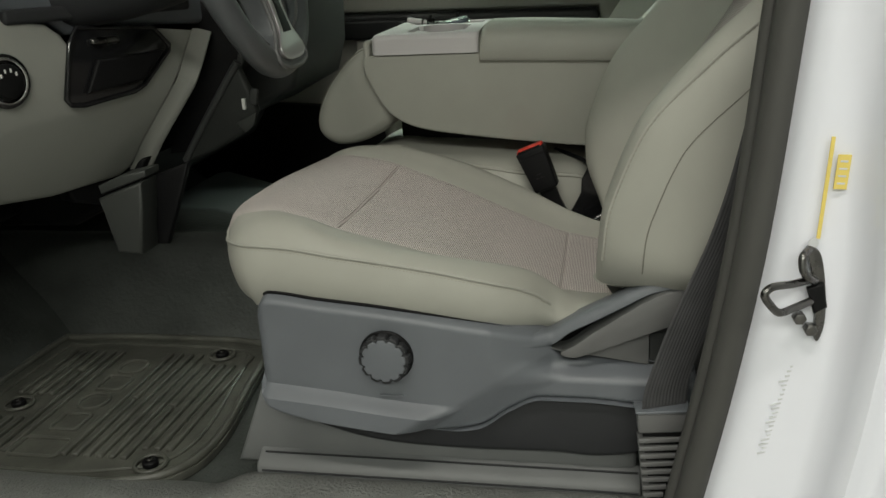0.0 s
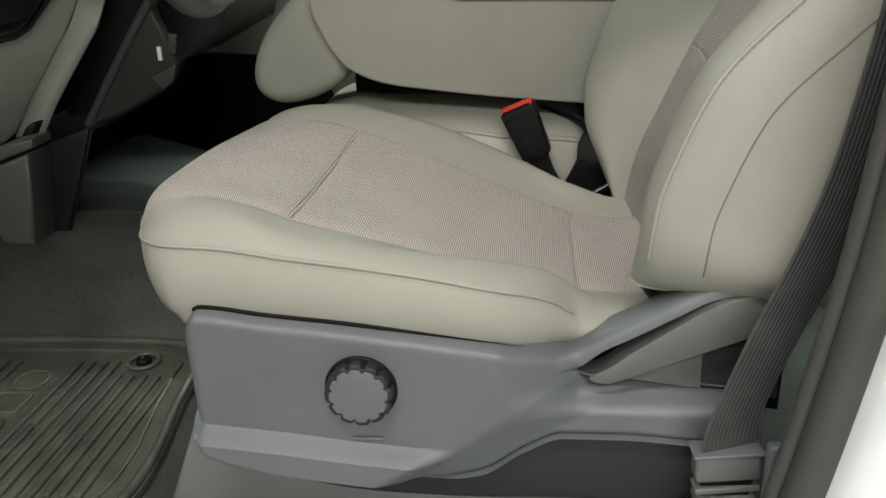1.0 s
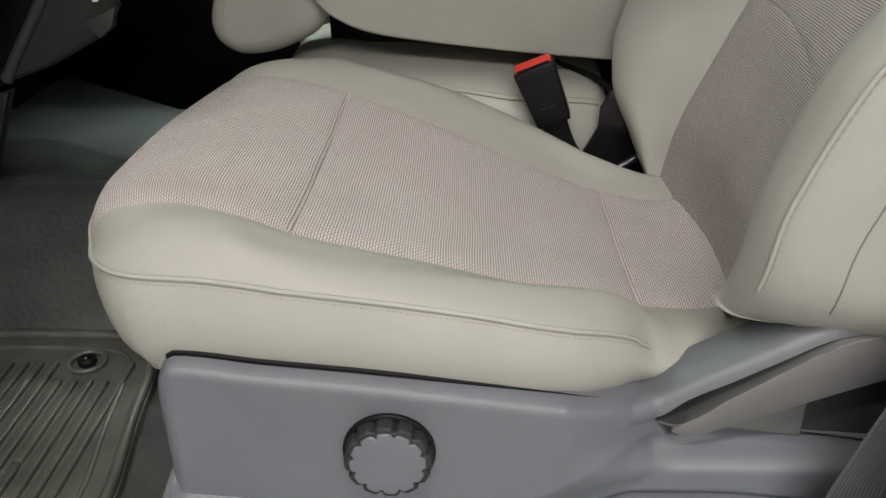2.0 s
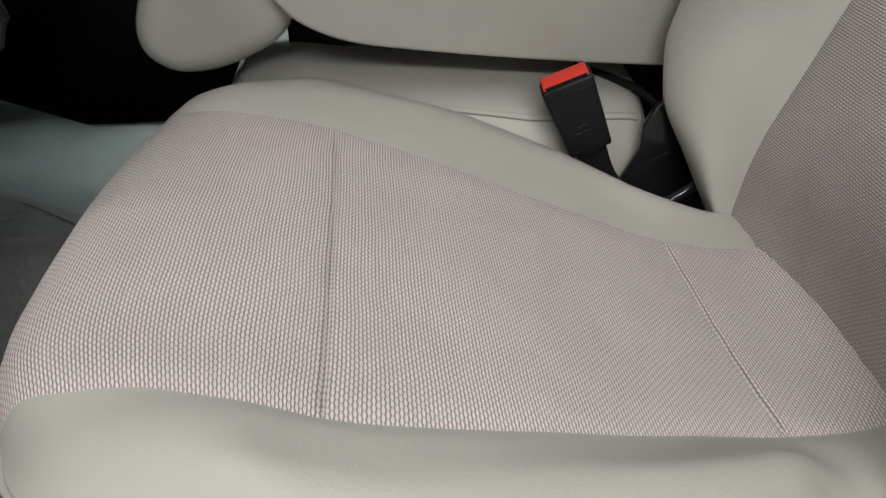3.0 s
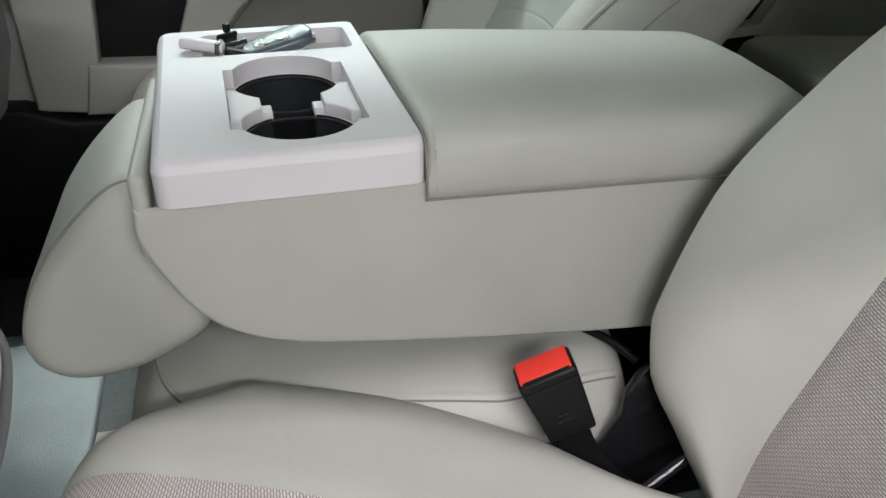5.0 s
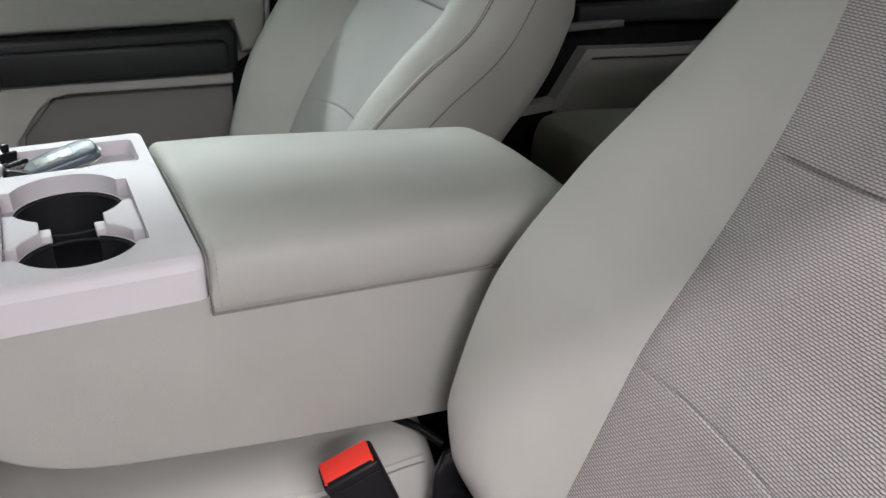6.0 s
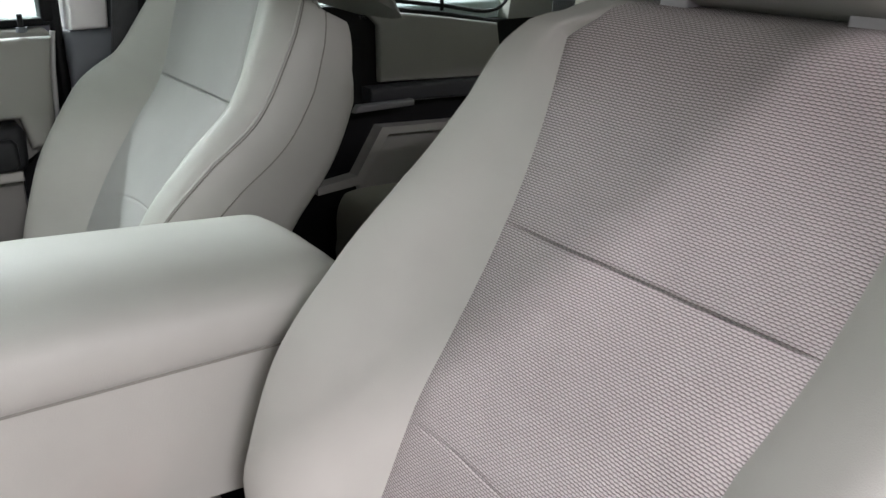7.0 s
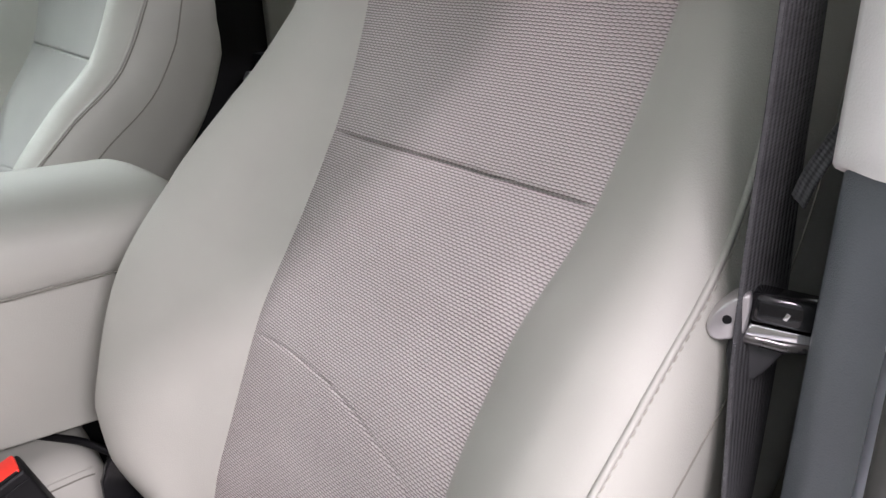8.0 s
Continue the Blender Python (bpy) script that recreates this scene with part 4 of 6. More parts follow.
def console_tray():
    tray = part("cup_tray", ring_wall(rect(-0.3420, -0.1685, 1.3105, 1.5970, 0.010), 0.5005, 0.5235), TRAY, centre, "light grey plastic tray with cup wells")
    # rounded shoulder, then the top with its openings
    lo, mid_, hi = rect(-0.3420, -0.1685, 1.3105, 1.5970, 0.010), rect(-0.3402, -0.1691, 1.3124, 1.5954, 0.009), rect(-0.3355, -0.1703, 1.3180, 1.5917, 0.007)
    edge_ = rect(-0.3384, -0.1696, 1.3146, 1.5938, 0.008)
    P = np.array([[(x, y, 0.5235) for x, y in lo], [(x, y, 0.5278) for x, y in mid_], [(x, y, 0.5304) for x, y in edge_], [(x, y, 0.5318) for x, y in hi]])
    part("tray_shoulder", sheet(P, closed=True), TRAY, tray)
    slot = rect(-0.304, -0.180, 1.516, 1.577, 0.006)
    part("tray_top", plate_with_holes(hi, [loop_pts("outer"), slot], 0.5318), TRAY, tray, flat=True)
    part("cup_rim_wall", ring_wall(loop_pts("outer"), 0.5318, 0.5165), TRAY, tray, flat=False)
    part("cup_shelf", plate_with_holes(loop_pts("outer"), [loop_pts("wells")], 0.5165), TRAY, tray, flat=True)
    # two raised bridges between the cup circles, with hollowed sides
    for s in (-1, 1):
        side = [(x, 1.41675 - 0.04575 + math.sqrt(0.0415 ** 2 - x * x)) for x in np.linspace(0.0225, 0.0385, 10)]
        side += [(0.0462, side[-1][1])]
        o = [(-0.2435 + s * x, y) for x, y in side] + [(-0.2435 + s * x, 2 * 1.41675 - y) for x, y in reversed(side)]
        part("cup_bridge", prism(o, "z", 0.5163, 0.5262, 0.0012), TRAY, tray)
        part("cup_tab", block(-0.0045, 0.0045, -0.0075, 0.0075, -0.003, 0.0035, 0.0012), TRAY, tray, at=pose(-0.2435 + s * 0.0195, 1.41675, 0.5175))
    part("cup_well", ring_wall(loop_pts("wells", 0.0008), 0.5163, 0.440), WELL, tray, "black rubber cup wells")
    for yw in (1.3710, 1.4625):
        part("well_lip", tube([(-0.2435 + 0.0398 * math.cos(a), yw + 0.0398 * math.sin(a), 0.5140) for a in np.linspace(0, 2 * math.pi, 48, endpoint=False)], 0.0011, 6, closed=True), WELL, tray)
        part("well_ring", tube([(-0.2435 + 0.036 * math.cos(a), yw + 0.036 * math.sin(a), 0.443) for a in np.linspace(0, 2 * math.pi, 40, endpoint=False)], 0.0022, 6, closed=True), WELL, tray)
    part("well_floor", plate_with_holes(loop_pts("wells", 0.002), [], 0.440), BLACK, tray, flat=True)
    part("slot_wall", ring_wall(slot, 0.5318, 0.518), TRAY, tray)
    part("slot_floor", plate_with_holes(slot, [], 0.518), TRAY, tray, flat=True)
    slant([tray, *tray.children])


def jump_headrest():
    o = rounded([(-0.336, 0.500), (-0.362, 0.509), (-0.394, 0.486), (-0.425, 0.450), (-0.444, 0.414), (-0.450, 0.384), (-0.440, 0.362), (-0.412, 0.350), (-0.365, 0.358), (-0.318, 0.388), (-0.312, 0.45)], 72)
    part("folded_headrest", prism(o, "y", 1.336, 1.508, 0.026, 6), VINYL, centre, "greige vinyl headrest of the folded seat")
    cx, cz = -0.375, 0.43
    arc = [(cx + (x - cx) * 0.955, 1.3465, cz + (z - cz) * 0.955) for x, z in o]
    arc = [p for k, p in enumerate(arc) if 4 <= k <= 52]
    part("headrest_seam", tube(arc, 0.0013, 6), GAP, centre)


def jump_cushion():
    top = curve1([-0.402, -0.396, -0.385, -0.36, -0.30, -0.15, -0.04, -0.004, 0.006, 0.013], [0.255, 0.290, 0.313, 0.329, 0.337, 0.332, 0.323, 0.318, 0.308, 0.28])
    drop = curve1([1.284, 1.288, 1.298, 1.316, 1.335, 1.36, 1.40, 1.50, 1.62, 1.655, 1.662], [0.12, 0.054, 0.022, 0.008, 0.001, -0.004, -0.008, -0.008, 0.004, 0.04, 0.12])

    def surface(x, y):
        z = max(0.19, float(top(x)) - float(drop(y)) * (0.35 if x < -0.375 and y > 1.32 else 1.0))
        # the near edge draws back toward the hinge
        back = 0.034 * max(0.0, min(1.0, (x + 0.11) / 0.12)) * max(0.0, min(1.0, (1.41 - y) / 0.126))
        return (x + 0.012 * max(0.0, (1.30 - y) / 0.016) * max(0.0, (-0.37 - x) / 0.03), y + back, z)

    X = np.r_[np.linspace(-0.402, -0.36, 10), np.linspace(-0.34, -0.02, 18), np.linspace(-0.012, 0.013, 8)]
    Y = np.r_[np.linspace(1.284, 1.34, 14), np.linspace(1.35, 1.62, 12), np.linspace(1.63, 1.662, 6)]
    G = np.array([[surface(x, y) for y in Y] for x in X])
    part("centre_cushion", sheet(G[:, ::-1]), VINYL, centre, "greige vinyl centre seat cushion")
    part("cushion_front", sheet(np.array([[tuple(p), (p[0] + 0.010, p[1], 0.19)] for p in G[0]])), VINYL, centre)
    part("cushion_rear", sheet(np.array([[(p[0] - 0.010, p[1], 0.19), tuple(p)] for p in G[-1]])), VINYL, centre)
    line = smooth_path([(-0.381, 1.440), (-0.372, 1.385), (-0.360, 1.345), (-0.339, 1.322), (-0.30, 1.316), (-0.254, 1.312), (-0.154, 1.303), (-0.10, 1.299), (-0.046, 1.298), (-0.004, 1.297)], 80)
    part("cushion_seam", tube([Vector(surface(x, y)) + Vector((0, 0, 0.0002)) for x, y in line], 0.0009, 6), GAP, centre)
    part("cushion_piping", tube([Vector(surface(x, y + 0.005)) - Vector((0, 0, 0.0006)) for x, y in line], 0.0016, 6), VINYL, centre)
    # strap beside the hinge
    part("fold_strap", tube(smooth_path([(-0.052, 1.385, 0.330), (-0.021, 1.354, 0.326), (-0.004, 1.337, 0.322), (0.012, 1.320, 0.312)], 10), 0.0036, 8), BLACK, centre)
    # black block added to keep the gap under the armrest in the dark
    part("fold_frame", prism([(-0.33, 1.455), (-0.28, 1.430), (-0.10, 1.420), (0.0, 1.420), (0.02, 1.405), (0.13, 1.405), (0.13, 1.58), (-0.33, 1.58)], "z", 0.12, 0.378), BLACK, centre, "black block added to darken the gap under the armrest")
    part("centre_base", block(-0.33, 0.05, 1.34, 1.62, 0.0, 0.21, 0.01), BLACK, centre)


console_body()
console_tray()
jump_headrest()
jump_cushion()


# ---- keys in the tray ----
def keys():
    k = thing("car_keys", "car key fob and keys lying in the tray", "keys")
    z = 0.5185
    fob = part("key_fob", prism(rounded([(-0.033, -0.004), (-0.024, -0.0125), (0.0, -0.0150), (0.024, -0.0145), (0.031, -0.006), (0.031, 0.007), (0.022, 0.0140), (-0.006, 0.0145), (-0.026, 0.010)], 40), "z", 0.0, 0.013, 0.0035, 3), KEYBLUE, k, "glossy dark blue-grey key fob", at=pose(-0.246, 1.547, z + 0.004, 10, -12, 12))
    part("fob_trim", tube([(x, y, 0.0045) for x, y in rounded([(-0.034, -0.004), (-0.025, -0.0130), (0.0, -0.0155), (0.0245, -0.0150), (0.0317, -0.006), (0.0317, 0.007), (0.0225, 0.0145), (-0.006, 0.0150), (-0.027, 0.0105)], 40)], 0.0020, 6, closed=True), CHROME, fob)
    part("fob_badge", block(-0.020, 0.012, -0.0075, 0.0065, 0.0118, 0.0134, 0.0008), METAL, fob, "pale metal face of the fob")
    part("key_blade", block(-0.0185, 0.0185, -0.006, 0.006, 0, 0.009, 0.003), TRAY, k, "white plastic key tag", at=pose(-0.309, 1.533, z + 0.014, 0, 8, -16))
    part("tag_rivet", block(-0.002, 0.002, -0.0064, 0.0064, -0.0004, 0.0094, 0.0006), METAL, k, at=pose(-0.2955, 1.529, z + 0.0122, 0, 8, -16))
    part("tag_tip", block(-0.012, 0.012, -0.006, 0.006, 0, 0.009, 0.003), BLACK, k, at=pose(-0.281, 1.530, z + 0.004, 0, 20, 10))
    ring = [(-0.2735 + 0.009 * math.cos(a), 1.54 + 0.009 * math.sin(a), z + 0.006 + 0.004 * math.sin(a)) for a in np.linspace(0, 2 * math.pi, 24, endpoint=False)]
    part("key_ring", tube(ring, 0.0012, 6, closed=True), CHROME, k)
    part("key_bow", block(-0.010, 0.010, -0.002, 0.002, 0, 0.012, 0.0015), BLACK, k, "black key bow", at=pose(-0.290, 1.556, z + 0.010, 20, 0, 35))
    part("key_shaft", block(-0.020, 0.004, -0.0025, 0.0025, 0, 0.004, 0.0012), METAL, k, at=pose(-0.276, 1.55, z + 0.012, 0, 0, 35))
    part("bow_tip", block(-0.003, 0.003, -0.002, 0.002, 0, 0.007, 0.001), BLACK, k, at=pose(-0.288, 1.557, z + 0.021, 0, 0, 35))


keys()


# ---- seat belts ----
def buckle():
    b = thing("belt_buckle", "black seat belt buckle with a red release button", "buckle")
    m = pose(-0.073, 1.281, 0.3255, 2, -22.4, -5)
    bm = block(-0.0228, 0.0228, -0.0135, 0.0135, -0.038, 0.031, 0.003)
    for v in bm.verts:
        if v.co.z < -0.02:
            v.co.x *= 0.84
            v.co.y *= 0.85
    body = part("buckle_body", bm, BLACK, b, at=m)
    part("release_button", block(-0.0205, 0.0200, -0.0105, 0.0115, 0.0, 0.008, 0.0018), RED, b, "bright red release button", at=m @ pose(0, 0, 0.0262, 5, 0, 0))
    part("button_slot", block(-0.0185, 0.0185, -0.0006, 0.0006, -0.0012, 0.0012, 0.0004), GAPBLACK, b, at=m @ pose(0, -0.0112, 0.0322))
    part("body_ridge", block(-0.0215, 0.0215, -0.0008, 0.0008, -0.0010, 0.0010, 0.0005), BLACK, body, at=pose(0, -0.0138, 0.022))
    for dx, dz, w in ((-0.003, -0.010, 0.0030), (0.0015, -0.0098, 0.0035), (-0.005, -0.016, 0.0050), (0.003, -0.0158, 0.0060)):
        part("moulded_mark", block(-w / 2, w / 2, -0.0002, 0.0002, -0.0004, 0.0004, 0), SHIELD_DARK, body, at=pose(dx, -0.0136, dz))
    part("buckle_clip", block(-0.010, 0.010, -0.009, 0.009, -0.006, 0.0, 0.002), BLACK, b, at=m @ pose(0, 0, -0.036))
    stalk = smooth_path([m @ Vector((0, 0, -0.036)), m @ Vector((0.0, 0.0, -0.075)), Vector((-0.01, 1.27, 0.215)), Vector((0.03, 1.265, 0.17))], 14)
    g, uv = ribbon(stalk, [(0.026, 0, 0.010)] * 14, 0.008)
    part("buckle_stalk", g, BLACK, b, uv=uv)
    for y in (1.250,):
        part("hinge_link", tube(smooth_path([(-0.01, y, 0.235), (0.04, y + 0.01, 0.26), (0.075, y + 0.01, 0.29)], 8), 0.0050, 10), GLOSS, b)
    part("hinge_bracket", prism([(-0.034, 0.17), (0.10, 0.17), (0.12, 0.31), (0.055, 0.345), (0.03, 0.335), (0.004, 0.320), (-0.006, 0.300), (-0.007, 0.278), (-0.018, 0.256), (-0.032, 0.232)], "y", 1.296, 1.304, 0.003), GLOSS, b)


buckle()


def driver_belt():
    b = thing("seat_belt", "black woven seat belt hanging at the door pillar", "seat belt")
    pts = [(0.245, 0.795, 1.05), (0.209, 0.816, 0.80), (0.204, 0.822, 0.66), (0.200, 0.822, 0.575), (0.177, 0.811, 0.46), (0.153, 0.803, 0.37), (0.120, 0.797, 0.285), (0.098, 0.797, 0.215), (0.094, 0.797, 0.178)]
    path = smooth_path(pts, 60)
    width = [np.array((0.0355 + 0.010 * min(1, k / 22) + 0.001 * math.sin(k * 0.35), 0.001 + 0.013 * max(0.0, min(1.0, (k - 24) / 8)), 0.006)) for k in range(60)]
    g, uv = ribbon(path, width, 0.0022)
    part("webbing", g, BELT, b, "black woven webbing", uv=uv)
    back = smooth_path([(0.203, 0.812, 0.622), (0.206, 0.809, 0.634), (0.215, 0.804, 0.650), (0.228, 0.801, 0.661)], 24)
    g, uv = ribbon(back, [(0.003, 0.008, 0.004)] * 24, 0.002)
    part("return_webbing", g, BELT, b, uv=uv)
    # tongue: seen from the cabin, x runs toward the door pillar
    m = pose(0.194, 0.812, 0.567, 0, 8, -58)
    body = block(-0.012, 0.024, -0.008, 0.008, -0.003, 0.013, 0.0045, 4)
    tongue = part("belt_tongue", body, GLOSS, b, "black and chrome belt tongue", at=m)
    part("tongue_plate", prism([(-0.012, -0.0095), (0.0235, -0.0075), (0.0235, -0.003), (-0.010, -0.003)], "y", -0.0075, 0.005, 0.001), CHROME, tongue)
    part("tongue_hook", prism(rounded([(-0.0135, 0.0115), (-0.022, 0.006), (-0.029, -0.007), (-0.027, -0.014), (-0.021, -0.015), (-0.0125, -0.010), (-0.0115, 0.0)], 32), "y", -0.008, 0.004, 0.002), SILVER, tongue, "brushed metal hook of the tongue")
    part("hook_hole", disc(0.0022, -0.0088, -0.007, 16), BLACK, tongue, at=pose(-0.021, 0, -0.003))
    part("tongue_bar", tube([(-0.012, -0.004, -0.012), (0.006, -0.005, -0.012), (0.022, -0.003, -0.0105)], 0.0032, 8), METAL, tongue)
    part("belt_loop", prism([(-0.017, -0.012), (0.010, -0.014), (0.002, -0.030), (-0.006, -0.040), (-0.018, -0.036)], "y", -0.003, 0.004, 0.002), BELT, tongue, "folded webbing under the tongue", uv=None)
    # two chrome chips imitate glints on the glossy body
    for k in (0.0, 0.014):
        part("tongue_glint", block(-0.0012, 0.0012, -0.0083, -0.0075, -0.002, 0.002, 0.0005), CHROME, tongue, at=pose(0.004 + k, 0, 0.0045, 0, 20, 0))
    part("strap_guide", block(-0.005, 0.005, -0.005, 0.005, -0.007, 0.007, 0.002), CHROME, b, "small bright strap guide", at=pose(0.231, 0.801, 0.660))
    # ribbed anchor boot
    boot = part("anchor_cap", block(-0.026, 0.026, -0.010, 0.010, -0.013, 0.012, 0.003), LEVER, b, "grey plastic anchor cover", at=pose(0.0925, 0.797, 0.168, 0, -3, 4))
    part("cap_lip", block(-0.028, 0.028, -0.012, 0.012, -0.0015, 0.0015, 0.001), SHIELD, boot, at=pose(0, 0, 0.013))
    for k in range(9):
        w = 0.026 - 0.0022 * k
        part("boot_rib", block(-w, w, -0.009, 0.009, -0.0026, 0.0026, 0.001), LEVER, b, at=pose(0.0935 - 0.0012 * k, 0.797, 0.146 - 0.0098 * k, 0, -4, 4))
    part("boot_core", prism([(0.072, 0.155), (0.114, 0.155), (0.100, 0.05), (0.086, 0.05)], "y", 0.792, 0.803), BLACK, b)


driver_belt()


# ---- cab floor ----
def cab_floor():
    tagged(part("floor", block(-1.30, 1.35, 0.745, 2.21, -0.05, 0.0, 0), FLOORV, flat=True), "dark textured vinyl cab floor", "floor", kind="structure")
    toe = prism([(-0.93, 0.0), (-1.30, 0.30), (-1.30, 0.0)], "y", 0.76, 2.19)
    tagged(part("toe_board", toe, FLOORV), "dark vinyl toe board", "floor", kind="structure")
    sec = smooth_path([(1.24, -0.01), (1.27, 0.012), (1.30, 0.06), (1.335, 0.145), (1.365, 0.178), (1.40, 0.186), (1.64, 0.186), (1.69, 0.15), (1.74, 0.05), (1.79, -0.02)], 54)
    P = np.array([[(x, y, z + 0.003 * noise.noise((x * 8, y * 8, 2))) for y, z in sec] for x in np.linspace(-1.30, -0.34, 40)])
    tagged(part("tunnel", sheet(P), FLOORV), "dark vinyl covered transmission tunnel", "floor", kind="structure")
    tagged(part("tunnel_pad", prism([(-0.455, 1.385), (-0.47, 1.367), (-0.53, 1.365), (-0.62, 1.432), (-0.74, 1.495), (-0.85, 1.505), (-0.875, 1.53), (-0.875, 1.80), (-0.85, 1.82), (-0.74, 1.74), (-0.60, 1.637), (-0.47, 1.637), (-0.455, 1.62)], "z", 0.150, 0.192, 0.008), TUNNEL_LIT), "smooth vinyl pad on the tunnel, lightened for windscreen light", "floor", kind="structure")
    tagged(part("firewall", block(-1.36, -1.30, 0.74, 2.21, -0.05, 0.75, 0), BLACK, flat=True), "black firewall behind the pedals", "wall", kind="structure")
    # rolled vinyl edge toward the door sill
    low = ((0.86, 0.003), (0.845, 0.012), (0.825, 0.022), (0.805, 0.028), (0.785, 0.030), (0.765, 0.026), (0.75, 0.010), (0.745, -0.05))
    high = ((0.845, 0.020), (0.834, 0.044), (0.820, 0.050), (0.800, 0.051), (0.784, 0.047), (0.764, 0.038), (0.75, 0.014), (0.745, -0.05))
    rows = []
    for x in np.linspace(-0.95, 0.12, 90):
        k = max(0.0, min(1.0, (x + 0.47) / 0.08))
        k = k * k * (3 - 2 * k)
        rows.append([(x, p[0] * (1 - k) + q[0] * k, p[1] * (1 - k) + q[1] * k + 0.0025 * noise.noise((x * 14, p[0] * 30, 0))) for p, q in zip(low, high)])
    P = np.array(rows)
    tagged(part("sill_flap", sheet(P), SILL), "dark grained vinyl edge along the door sill", "floor", kind="structure")
    tagged(part("rocker", block(-1.0, 1.3, 0.66, 0.747, -0.20, 0.012, 0.02), PAINT), "white painted body sill", "car body", kind="structure")


cab_floor()


def floor_mat():
    m = thing("floor_mat", "black ribbed rubber floor mat", "mat")
    o = rounded([(-0.955, 0.850), (-0.925, 0.822), (-0.70, 0.810), (-0.589, 0.827), (-0.530, 0.850), (-0.501, 0.901), (-0.498, 0.984), (-0.515, 1.10), (-0.528, 1.20), (-0.560, 1.262), (-0.75, 1.274), (-0.92, 1.262), (-0.955, 1.22)], 80)
    shrink = lambda k: [(-0.73 + (x + 0.73) * k, 1.045 + (y - 1.045) * k) for x, y in o]
    part("mat_base", prism(o, "z", 0.001, 0.012, 0.003), RUBBER, m)
    part("mat_rim", tube([(x, y, 0.015) for x, y in shrink(0.968)], 0.0065, 8, closed=True), RUBBER, m)
    part("inner_rim", tube([(x, y, 0.013) for x, y in shrink(0.845)], 0.003, 6, closed=True), RUBBER, m)
    studs = ((-0.568, 0.876), (-0.614, 1.205), (-0.868, 1.012))
    x = -0.560
    while x > -0.905:
        if not -0.79 < x < -0.715:
            segs = [[0.886, 1.205]]
            for sx, sy in studs:
                if abs(x - sx) < 0.036:
                    cut = []
                    for a, b in segs:
                        cut += [[a, sy - 0.036], [sy + 0.036, b]]
                    segs = [s for s in cut if s[1] - s[0] > 0.02]
            for a, b in segs:
                for y0, y1 in ((a, (a + b) / 2 - 0.002), ((a + b) / 2 + 0.002, b)) if random.random() < 0.4 else ((a, b),):
                    part("mat_rib", block(x - 0.0052, x + 0.0052, y0, y1, 0.010, 0.0175, 0.002, 2), RUBBER, m)
        x -= 0.0185
    for sx, sy in studs:
        st = part("mat_stud", tube([(sx + 0.021 * math.cos(a), sy + 0.021 * math.sin(a), 0.016) for a in np.linspace(0, 2 * math.pi, 32, endpoint=False)], 0.0032, 8, closed=True), RUBBER, m, "round mat anchor")
        part("stud_knob", prism([(sx + 0.011 * math.cos(a), sy + 0.011 * math.sin(a)) for a in np.linspace(0, 2 * math.pi, 24, endpoint=False)], "z", 0.012, 0.022, 0.003), BLACK, st)
        part("stud_pin", prism([(sx + 0.005 * math.cos(a), sy + 0.005 * math.sin(a)) for a in np.linspace(0, 2 * math.pi, 16, endpoint=False)], "z", 0.02, 0.0245, 0.001), METAL, st)
    # raised emblem: plain outlined blocks in place of the maker's name
    part("emblem_block", tube([(x, y, 0.0135) for x, y in rect(-0.792, -0.716, 0.880, 0.926, 0.006, 5)], 0.0034, 6, closed=True), RUBBER, m)
    for k, y0 in enumerate((0.950, 1.012, 1.072, 1.130)):
        part("emblem_block", tube([(x, y, 0.0135) for x, y in rect(-0.774, -0.730, y0, y0 + 0.046, 0.006 if k in (0, 2) else 0.018, 5)], 0.0030, 6, closed=True), RUBBER, m)


floor_mat()


